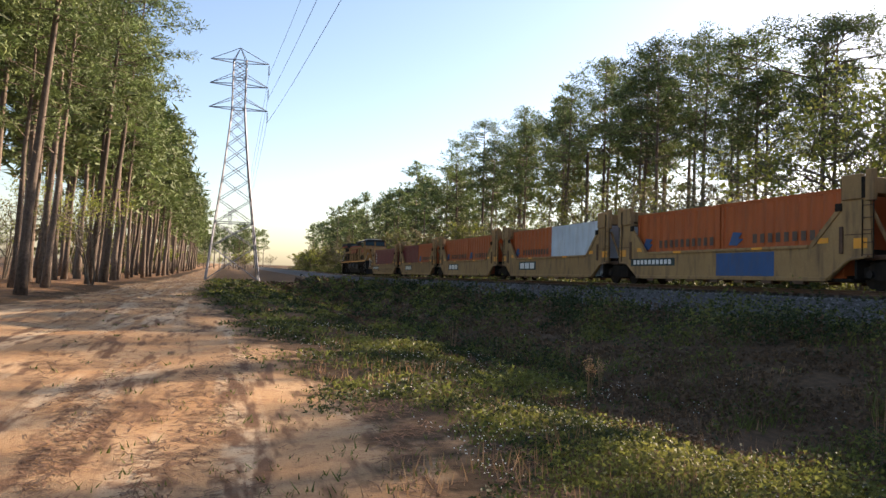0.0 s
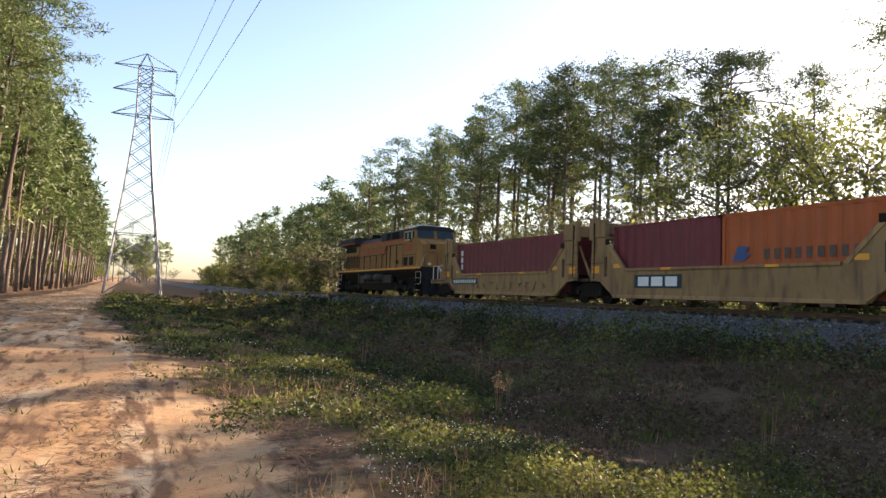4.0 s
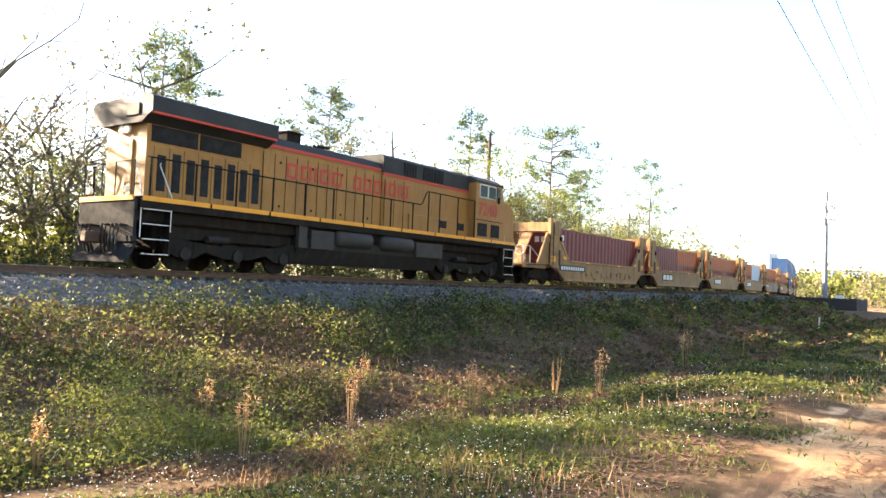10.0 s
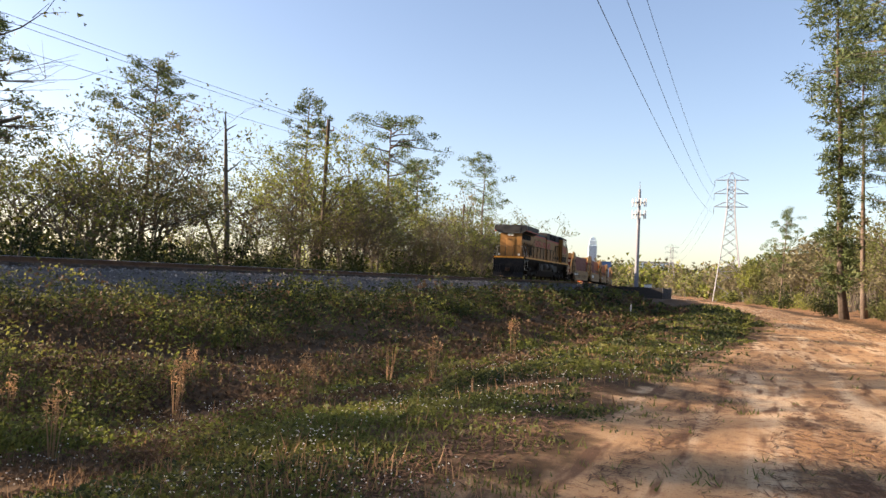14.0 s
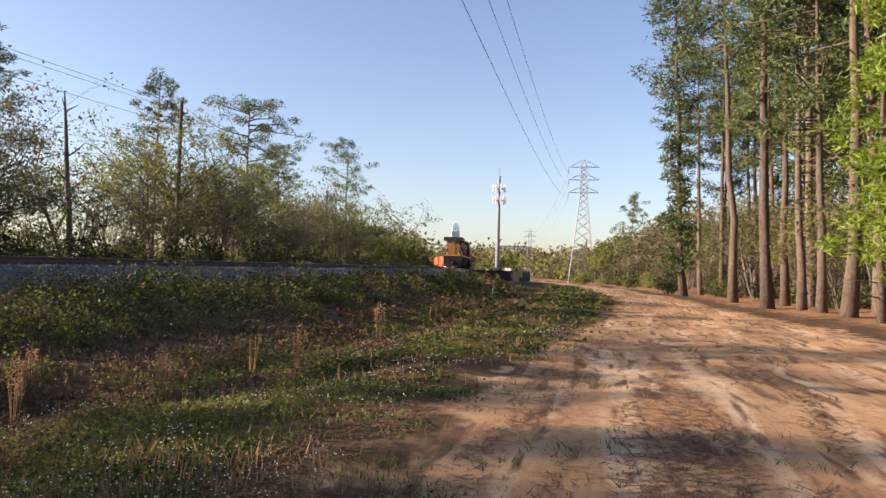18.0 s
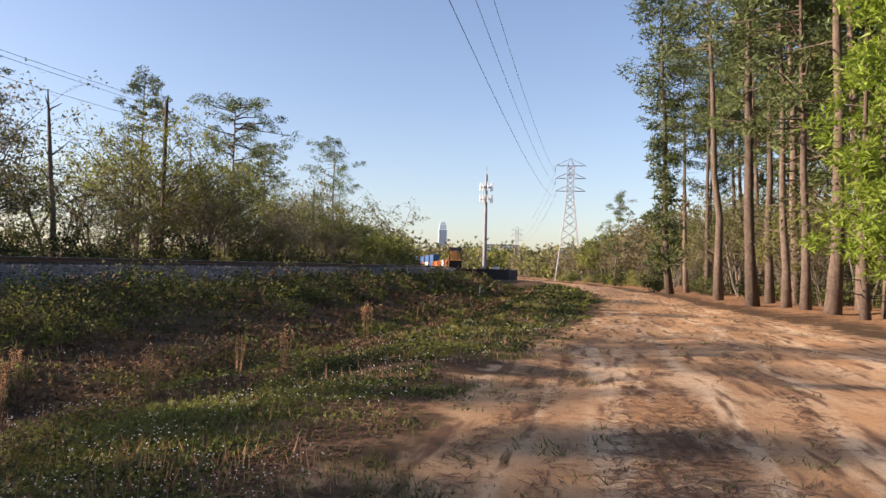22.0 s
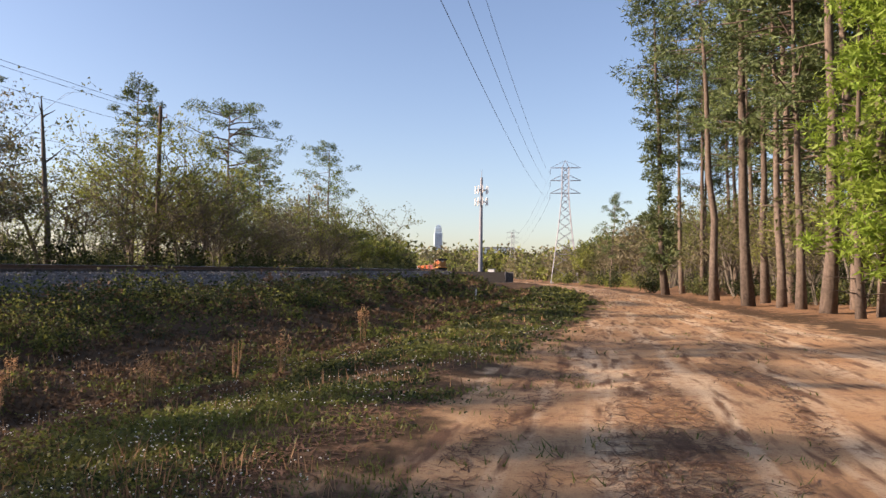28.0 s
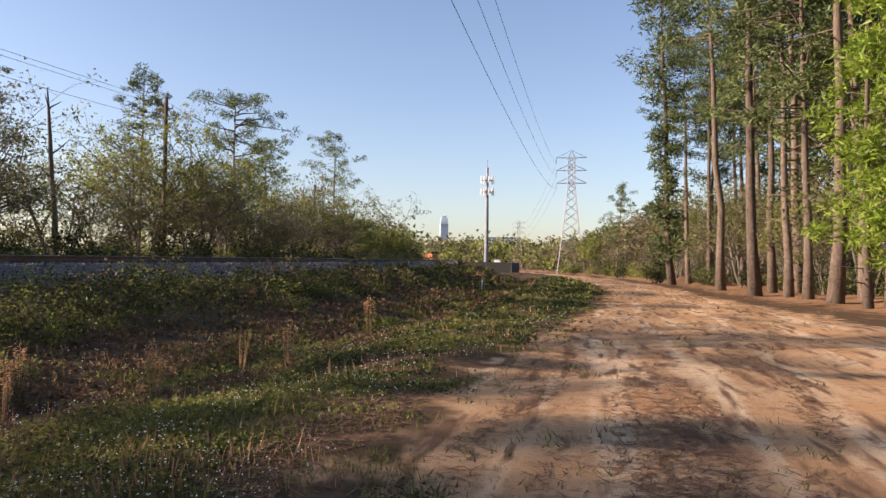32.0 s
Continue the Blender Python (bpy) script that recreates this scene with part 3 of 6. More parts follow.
    # rear end
    part("rear_headlight", Shape().tube([(-10.02, -0.12, 4.1), (-10.1, -0.12, 4.1)], 0.13, 14).tube([(-10.02, 0.16, 4.1), (-10.1, 0.16, 4.1)], 0.13, 14), LAMP, lo, "twin headlight lenses")
    part("rear_number_box", Shape().box(-10.24, -9.98, -0.95, -0.3, 4.42, 4.78, 0.02), LOCO_GREY, lo)
    part("rear_door", Shape().box(-10.05, -9.98, -0.4, 0.4, 2.1, 3.8, 0.02), YELLOW, lo)
    part("rear_stripe", Shape().box(-10.56, -10.5, -1.4, 1.4, 1.93, 2.07), STRIPE, lo)
    # roof fittings
    part("exhaust", Shape().box(-4.12, -3.45, -0.4, 0.4, 4.72, 5.12, 0.04).box(-4.18, -3.39, -0.46, 0.46, 5.1, 5.17, 0.02), BLACK, lo)
    part("horn", Shape().tube([(-2.4, -0.2, 4.72), (-2.4, -0.2, 4.9), (-1.8, -0.2, 4.92)], 0.06, 8).tube([(-2.3, 0.15, 4.7), (-2.3, 0.15, 4.95), (-1.7, 0.15, 4.97)], 0.05, 8), BLACK, lo)
    part("antenna_plate", Shape().box(7.2, 8.4, -0.5, 0.5, 5.09, 5.14, 0.02), GALV, lo)
    # below the deck
    part("fuel_tank", Shape().extrude([(-1.35, 0.95), (-1.35, 1.25), (-1.1, 1.36), (1.1, 1.36), (1.35, 1.25), (1.35, 0.95), (1.05, 0.42), (-1.05, 0.42)], -4.3, 4.1), TANK, lo)
    for y in (-1, 1):
        for a, c in ((-2.45, -0.48), (0.06, 2.1)):
            part("air_reservoir", Shape().tube([(a, y * 1.3, 1.41), (a + 0.12, y * 1.3, 1.41), (c - 0.12, y * 1.3, 1.41), (c, y * 1.3, 1.41)], [0.2, 0.32, 0.32, 0.2], 16), RESERVOIR, lo, "grey cylindrical tank", True)
        for a, c, h in ((-3.75, -2.6, 1.62), (2.3, 4.2, 1.58), (-4.35, -3.95, 1.85)):
            part("equipment_box", Shape().box(a, c, y * 1.38 - 0.1, y * 1.38 + 0.1, 0.95, h, 0.02), RESERVOIR, lo)
        for s in (-1, 1):
            cx = s * 6.75
            side_frame = Shape().prism([(cx - 2.75, 0.75), (cx - 2.75, 0.98), (cx - 2.2, 1.05), (cx - 1.7, 0.88), (cx - 0.6, 0.82), (cx + 0.6, 0.82), (cx + 1.7, 0.88), (cx + 2.2, 1.05), (cx + 2.75, 0.98), (cx + 2.75, 0.75),
                                        (cx + 2.25, 0.42), (cx + 1.6, 0.38), (cx + 1.2, 0.6), (cx + 0.5, 0.42), (cx - 0.5, 0.42), (cx - 1.2, 0.6), (cx - 1.6, 0.38), (cx - 2.25, 0.42)], y * 1.12 - 0.09, y * 1.12 + 0.09)
            fr = part("truck_frame", side_frame, BLACK, lo)
            for q in (-1.93, 0.0, 1.93):
                part("axle_box", Shape().tube([(cx + q, y * 1.14 - 0.14, 0.52), (cx + q, y * 1.14 + 0.14, 0.52)], 0.19, 12), TANK, fr)
                part("spring", Shape().tube([(cx + q + 0.34, y * 1.16, 0.5), (cx + q + 0.34, y * 1.16, 0.86)], 0.09, 8), BLACK, fr)
            part("brake_cylinder", Shape().tube([(cx - 1.2, y * 1.24, 1.0), (cx - 0.4, y * 1.24, 1.0)], 0.12, 10), TANK, fr)
            part("sand_pipe", Shape().tube([(cx + s * 2.6, y * 1.0, 1.3), (cx + s * 2.75, y * 0.9, 0.5), (cx + s * 2.6, y * 0.85, 0.15)], 0.03, 6), BLACK, fr)
    for s in (-1, 1):
        for q in (-1.93, 0.0, 1.93):
            wheelset(lo, s * 6.75 + q)
        part("truck_bolster", Shape().box(s * 6.75 - 2.7, s * 6.75 + 2.7, -0.68, 0.68, 0.62, 1.32, 0.05), BLACK, lo)
        for y in (-1, 1):
            # thin black plate that closes the space above the truck frame
            part("traction_motor", Shape().box(s * 6.75 - 2.5, s * 6.75 + 2.5, y * 0.98 - 0.03, y * 0.98 + 0.03, 0.95, 1.5, 0.01), BLACK, lo)
        part("pilot_plate", Shape().box(min(s * 10.42, s * 10.52), max(s * 10.42, s * 10.52), -1.45, 1.45, 0.75, 2.0, 0.02), GRILLE, lo)
        part("plough", Shape().prism([(s * 10.45, 0.75), (s * 10.75, 0.18), (s * 10.65, 0.15), (s * 10.35, 0.75)], -1.4, 1.4), GRILLE, lo)
        part("coupler", Shape().box(min(s * 10.5, s * 11.15), max(s * 10.5, s * 11.15), -0.14, 0.14, 0.72, 1.02, 0.03), RUST, lo)
        for k in (-1.15, -0.95, -0.75, -0.5, -0.3, 0.3, 0.5, 0.75, 0.95, 1.15):
            part("air_hose", Shape().tube([(s * 10.5, k, 1.2), (s * 10.78, k * 1.05, 1.25), (s * 10.8, k * 0.95, 0.85), (s * 10.72, k * 0.8, 0.45)], 0.028, 6), RESERVOIR if abs(k) > 0.6 else BLACK, lo)
        for y in (-1, 1):
            part("end_rail", Shape().tube([(s * 10.48, y * 1.3, 2.06), (s * 10.48, y * 1.3, 3.05), (s * 10.48, y * 0.35, 3.05), (s * 10.48, y * 0.35, 2.06)], 0.022, 6), LOCO_GREY, lo)
            part("ditch_light", Shape().tube([(s * 10.45, y * 0.95, 2.25), (s * 10.56, y * 0.95, 2.25)], 0.1, 12), LAMP, lo)
    return lo


UNIT = 15.8


def build_well(end=False):
    """One articulated well unit, 15.8 m long, with its own side walls, end posts and shared trucks."""
    w = thing("well_car", Matrix(), "weathered yellow container well car unit with high end posts", "railway wagon", "well cars of the train")
    for y in (-1, 1):
        b = y * 1.42
        o = [(-7.42, 1.02), (-6.55, 0.94), (-5.75, 0.3), (5.75, 0.3), (6.55, 0.94), (7.42, 1.02), (7.32, 2.85), (6.25, 2.85), (6.2, 2.62), (4.95, 1.44), (-4.95, 1.44), (-6.2, 2.62), (-6.25, 2.85), (-7.32, 2.85)]
        sd = part("side_wall", Shape().prism(o, b - 0.05, b + 0.05), CAR_TAN, w)
        part("top_chord", Shape().box(-4.9, 4.9, b + y * 0.06 - 0.05, b + y * 0.06 + 0.05, 1.36, 1.47, 0.015), CAR_TAN, sd)
        part("bottom_chord", Shape().box(-5.7, 5.7, b + y * 0.07 - 0.06, b + y * 0.07 + 0.06, 0.26, 0.40, 0.015), CAR_TAN, sd)
        for k in range(7):
            q = -4.5 + k * 1.5
            part("floor_lug", Shape().box(q - 0.25, q + 0.25, b + y * 0.08 - 0.05, b + y * 0.08 + 0.05, 0.16, 0.28, 0.01), RUST, sd)
        for s in (-1, 1):
            post = part("end_post", Shape().box(min(s * 6.3, s * 7.05), max(s * 6.3, s * 7.05), b - 0.12, b + 0.10, 2.82, 3.62, 0.03), CAR_TAN, w)
            part("post_plate", Shape().box(min(s * 6.5, s * 6.9), max(s * 6.5, s * 6.9), b + y * 0.105 - 0.012, b + y * 0.105 + 0.012, 2.95, 3.2, 0.01), CAR_TAN, post)
            part("post_slot", Shape().box(min(s * 6.32, s * 6.42), max(s * 6.32, s * 6.42), b + y * 0.11 - 0.008, b + y * 0.11 + 0.008, 2.85, 3.6), BLACK, post)
            part("corner_post", Shape().box(min(s * 7.2, s * 7.5), max(s * 7.2, s * 7.5), b - 0.10, b + 0.08, 2.75, 3.72, 0.02), CAR_TAN, w)
            # solid black block put into the gap as its shade
            part("post_gap", Shape().box(min(s * 7.05, s * 7.2), max(s * 7.05, s * 7.2), b - 0.08, b + 0.04, 2.85, 3.5), BLACK, w)
            part("knee_plate", Shape().prism([(s * 4.95, 1.44), (s * 6.15, 2.62), (s * 6.25, 2.62), (s * 6.25, 2.5), (s * 5.12, 1.40)], b + y * 0.055 - 0.03, b + y * 0.055 + 0.03), CAR_TAN, w)
            part("latch_gear", Shape().box(min(s * 6.05, s * 6.3), max(s * 6.05, s * 6.3), b + y * 0.08 - 0.04, b + y * 0.08 + 0.04, 2.5, 2.75, 0.02), BLACK, w)
            part("latch_gear", Shape().box(min(s * 6.22, s * 6.36), max(s * 6.22, s * 6.36), b + y * 0.08 - 0.04, b + y * 0.08 + 0.04, 1.15, 2.0, 0.02), RUST, w)
            part("seam", Shape().box(min(s * 6.4, s * 7.38), max(s * 6.4, s * 7.38), b + y * 0.052 - 0.008, b + y * 0.052 + 0.008, 1.72, 1.75), RUST, w)
            part("sill_step", Shape().tube([(s * 5.7, b * 1.05, 0.36), (s * 6.6, b * 1.05, 0.96), (s * 7.3, b * 1.05, 1.04)], 0.05, 6), CAR_TAN, w)
            part("reflector", Shape().box(min(s * 5.3, s * 5.75), max(s * 5.3, s * 5.75), b * 1.04 - 0.006, b * 1.04 + 0.006, 1.5, 1.68), STRIPE, w)
            part("reflector", Shape().box(min(s * 2.2, s * 2.75), max(s * 2.2, s * 2.75), b + y * 0.112 - 0.004, b + y * 0.112 + 0.004, 1.37, 1.46), STRIPE, w)
            part("reflector", Shape().box(min(s * 6.75, s * 7.25), max(s * 6.75, s * 7.25), b * 1.04 - 0.006, b * 1.04 + 0.006, 1.3, 1.62), STRIPE, w)
            part("ladder", Shape().tube([(s * 7.46, b * 1.02, 1.0), (s * 7.46, b * 1.02, 2.8)], 0.02, 5).tube([(s * 7.1, b * 1.06, 1.0), (s * 7.1, b * 1.06, 2.8)], 0.02, 5)
                 .poly([], []), BLACK, w)
            for k in range(5):
                part("rung", Shape().tube([(s * 7.46, b * 1.04, 1.1 + k * 0.38), (s * 7.1, b * 1.06, 1.1 + k * 0.38)], 0.016, 5), RUST, w)
    for s in (-1, 1):
        part("end_beam", Shape().box(min(s * 6.7, s * 7.28), max(s * 6.7, s * 7.28), -1.3, 1.3, 2.98, 3.5, 0.03), CAR_TAN, w)
        part("end_deck", Shape().box(min(s * 6.9, s * 7.85), max(s * 6.9, s * 7.85), -1.2, 1.2, 0.95, 1.1, 0.02), RUST, w)
        part("end_sheet", Shape().box(min(s * 6.7, s * 6.78), max(s * 6.7, s * 6.78), -1.38, 1.38, 0.35, 1.3), BLACK, w)
        for y in (-0.9, 0.9):
            part("brace", Shape().tube([(s * 7.7, y, 1.1), (s * 7.1, y * 1.3, 2.6)], 0.06, 6), CAR_TAN, w)
    part("well_floor", Shape().box(-6.5, 6.5, -1.3, 1.3, 0.27, 0.36), BLACK, w)
    x = 7.95
    for y in (-1, 1):
        fr = part("truck_frame", Shape().prism([(x - 1.25, 0.42), (x - 1.25, 0.68), (x - 0.5, 0.9), (x + 0.5, 0.9), (x + 1.25, 0.68), (x + 1.25, 0.42), (x + 0.5, 0.3), (x - 0.5, 0.3)], y * 1.02 - 0.08, y * 1.02 + 0.08), BLACK, w)
        part("axle_cap", Shape().tube([(x - 0.89, y * 1.14 - 0.04, 0.5), (x - 0.89, y * 1.14 + 0.04, 0.5)], 0.12, 10).tube([(x + 0.89, y * 1.14 - 0.04, 0.5), (x + 0.89, y * 1.14 + 0.04, 0.5)], 0.12, 10), TANK, fr)
    for q in (-0.89, 0.89):
        wheelset(w, x + q)
    for o in w.children_recursive:
        o.data.transform(Matrix.Scale(UNIT / 15.85, 4, (1, 0, 0)))
    return w


def build_box(length, colour, label, marks=0, high=2.9):
    """A corrugated shipping container; origin at the middle of its underside."""
    c = thing("shipping_container", Matrix(), label, "container", "containers on the train")
    m = BOX_COLOURS[colour]
    h = length / 2
    for y in (-1, 1):
        pts, faces = [], []
        n = int(length / 0.14)
        for i in range(n + 1):
            x = -h + 0.1 + (length - 0.2) * i / n
            d = 1.215 if (i // 2) % 2 else 1.18
            pts += [(x, y * d, 0.12), (x, y * d, high - 0.1)]
            if i:
                faces.append((2 * i - 2, 2 * i, 2 * i + 1, 2 * i - 1))
        part("side_panel", Shape().poly(pts, faces), m, c)
        part("bottom_rail", Shape().box(-h, h, y * 1.2 - 0.02, y * 1.2 + 0.02, 0, 0.14), m, c)
        part("top_rail", Shape().box(-h, h, y * 1.2 - 0.02, y * 1.2 + 0.02, high - 0.12, high), m, c)
        for s in (-1, 1):
            part("corner_post", Shape().box(min(s * (h - 0.14), s * h), max(s * (h - 0.14), s * h), y * 1.15 - 0.07, y * 1.15 + 0.07, 0, high, 0.01), m, c)
    part("roof", Shape().box(-h, h, -1.18, 1.18, high - 0.06, high - 0.02), m, c)
    part("base", Shape().box(-h, h, -1.18, 1.18, 0.02, 0.1), BLACK, c)
    for s in (-1, 1):
        part("end_panel", Shape().box(min(s * (h - 0.06), s * (h - 0.02)), max(s * (h - 0.06), s * (h - 0.02)), -1.15, 1.15, 0.1, high - 0.1), m, c)
    if marks == 1:      # blue emblem and dark lettering blocks low on the side
        e = Shape().prism([(-h + 0.5, 1.25), (-h + 0.75, 1.75), (-h + 1.25, 1.7), (-h + 1.05, 1.5), (-h + 1.3, 1.45), (-h + 0.95, 1.22)], -1.24, -1.222)
        part("emblem", e, BLUE, c, "plain blue emblem")
        block_row("painted_block", c, GRAFFITI, -h + 1.75, h - 0.3, 1.28, 1.62, 10, -1.228, 0.45)
    if marks == 2:      # pale letters down the side near one end
        for k in range(3):
            z = 2.2 - k * 0.42
            part("painted_block", Shape().box(-h + 0.55, -h + 0.83, -1.236, -1.222, z, z + 0.32), WHITE, c)
            part("painted_block", Shape().box(-h - 0.012, -h - 0.002, -0.9 + k * 0.42, -0.62 + k * 0.42, 2.1, 2.42), WHITE, c)
        sh = Shape().box(h - 0.6, h - 0.3, -1.236, -1.222, 1.2, 2.4)
        part("code_panel", sh, BOX_COLOURS["maroon"], c)
    return c


LOCO = build_locomotive()
FRONT0, SPEED = 2.25 - 13.2 * 8.5, 13.2      # place of the engine's middle at the start, and metres a second
WELL = build_well()
MOVING = [(LOCO, 0.0, 6.75, 0.0)]
load_sets = [
    [("maroon", 12.2, 0.0, 0, 2)], [("maroon", 6.06, -3.07, 0, 0), ("orange", 6.06, 3.07, 0, 1)], [("orange", 6.06, -3.07, 0, 1), ("orange", 6.06, 3.07, 0, 1)],
    [("orange", 6.06, -3.07, 0, 1), ("grey_blue", 6.06, 3.07, 0, 0)], [("orange", 6.06, -3.07, 0, 1), ("orange", 6.06, 3.07, 0, 1)],
    [("orange", 6.06, -3.07, 0, 1), ("orange", 6.06, 3.07, 0, 1)],
    [("blue", 12.2, 0, 0, 0), ("blue", 12.2, 0, 1, 0)], [("white", 12.2, 0, 0, 0), ("blue", 12.2, 0, 1, 0)], [("orange", 12.2, 0, 0, 0), ("blue", 12.2, 0, 1, 0)], [("white", 12.2, 0, 0, 0), ("blue", 12.2, 0, 1, 0)],
    [("orange", 12.2, 0, 0, 0), ("orange", 12.2, 0, 1, 0)], [("orange", 12.2, 0, 0, 0), ("orange", 12.2, 0, 1, 0)], [("maroon", 12.2, 0, 0, 0), ("orange", 12.2, 0, 1, 0)],
    [("orange", 12.2, 0, 0, 0)], [("orange", 12.2, 0, 0, 0), ("orange", 12.2, 0, 1, 0)], [("blue", 12.2, 0, 0, 0), ("orange", 12.2, 0, 1, 0)],
]
words = {"maroon": "dark maroon", "orange": "orange", "grey_blue": "pale grey-blue", "blue": "blue", "white": "off-white"}
models = {}
UNITS = [WELL] + [copy_thing(WELL, Matrix()) for _ in load_sets[1:]]
for i, loads in enumerate(load_sets):
    mid = 13.95 + UNIT / 2 + i * UNIT
    unit = UNITS[i]
    MOVING.append((unit, mid, 6.9, 0.0))
    if i == 0:
        tagged(unit, "weathered yellow well car with black scrawls, behind the locomotive")
        scrawl = Shape()
        rs = random.Random(5)
        for k in range(11):
            q = -3.3 + k * 0.78
            pts = [(q + rs.uniform(-0.22, 0.3), -1.478, 0.72 + rs.uniform(-0.22, 0.25)) for _ in range(5)]
            scrawl.tube(pts, 0.018, 4)
        part("spray_scrawl", scrawl, GRAFFITI, unit, "black sprayed scrawl")
        # end platform and brake gear towards the locomotive
        deck = part("end_platform", Shape().box(-10.1, -7.4, -1.25, 1.25, 1.02, 1.14, 0.02), CAR_TAN, unit)
        for y in (-1, 1):
            part("platform_edge", Shape().box(-10.1, -7.5, y * 1.27 - 0.03, y * 1.27 + 0.03, 0.9, 1.16, 0.01), CAR_TAN, deck)
            part("end_slope", Shape().prism([(-8.6, 1.14), (-7.35, 1.14), (-7.35, 2.9), (-7.55, 2.9)], y * 1.3 - 0.05, y * 1.3 + 0.05), CAR_TAN, unit)
            part("truck_frame", Shape().prism([(-9.2, 0.42), (-9.2, 0.68), (-8.4, 0.9), (-7.4, 0.9), (-6.6, 0.68), (-6.6, 0.42), (-7.4, 0.3), (-8.4, 0.3)], y * 1.02 - 0.08, y * 1.02 + 0.08), BLACK, unit)
            for q in (-9.95, -9.2):
                part("platform_post", Shape().tube([(q, y * 1.2, 1.1), (q, y * 1.2, 2.05)], 0.035, 6), SILVER, unit)
            part("platform_rail", Shape().tube([(-9.95, y * 1.2, 2.05), (-9.2, y * 1.2, 2.05), (-8.3, y * 1.25, 1.5)], 0.028, 6), SILVER, unit)
            part("brake_pipe", Shape().tube([(-9.8, y * 1.32, 1.05), (-7.6, y * 1.45, 1.12), (-6.7, y * 1.5, 0.85), (-6.1, y * 1.5, 0.45)], 0.035, 6), RUST, unit)
        part("end_bulkhead", Shape().prism([(-8.7, 1.14), (-8.6, 1.14), (-7.3, 2.95), (-7.4, 2.95)], -0.32, 0.32), CAR_TAN, unit)
        part("hand_brake_wheel", Shape().tube([(-9.6 + 0.0, 0.95 + 0.27 * math.cos(a) - 1.7, 1.85 + 0.27 * math.sin(a)) for a in np.linspace(0, 2 * math.pi, 17)], 0.025, 5, False).tube([(-9.6, -1.02, 1.85), (-9.6, -0.48, 1.85)], 0.018, 5), SILVER, unit)
        part("brake_column", Shape().box(-9.58, -9.4, -0.9, -0.6, 1.14, 2.05, 0.02), CAR_TAN, unit)
        part("valve_box", Shape().box(-9.2, -8.8, -0.95, -0.4, 1.14, 1.6, 0.03), RUST, unit)
        for q in (-0.92, 0.92):
            wheelset(unit, -7.9 + q)
        part("coupler", Shape().box(-10.85, -9.9, -0.14, 0.14, 0.72, 1.02, 0.03), RUST, unit)
    if i in (0, 4):
        pl = part("number_plate_panel", Shape().box(-6.25, -2.7, -1.482, -1.472, 0.84, 1.18), PLATE, unit, "dark plate with pale blocks")
        block_row("plate_block", pl, WHITE, -6.05, -2.9, 0.91, 1.11, 10, -1.488, 0.35)
    else:
        pl = part("emblem_panel", Shape().box(-4.35, -1.65, -1.482, -1.472, 0.68, 1.2), PLATE, unit, "dark panel with white blocks")
        block_row("emblem_block", pl, WHITE, -4.2, -1.8, 0.76, 1.12, 3, -1.488, 0.2)
    if i == 4:
        part("blue_tag", Shape().box(0.1, 3.3, -1.478, -1.472, 0.42, 1.3), BLUE, unit, "large blue sprayed patch")
    for colour, length, off, tier, marks in loads:
        if (colour, length, marks) not in models:
            models[colour, length, marks] = box = build_box(length, colour, f"{words[colour]} corrugated steel shipping container riding in a well car", marks)
        else:
            box = copy_thing(models[colour, length, marks], Matrix())
        MOVING.append((box, mid + off, min(length / 2, 5.5), 0.37 + 2.91 * tier))


# ---- power line, mast, far town ----
def bar(sh, a, b, r=0.06):
    sh.tube([a, b], r, 4)


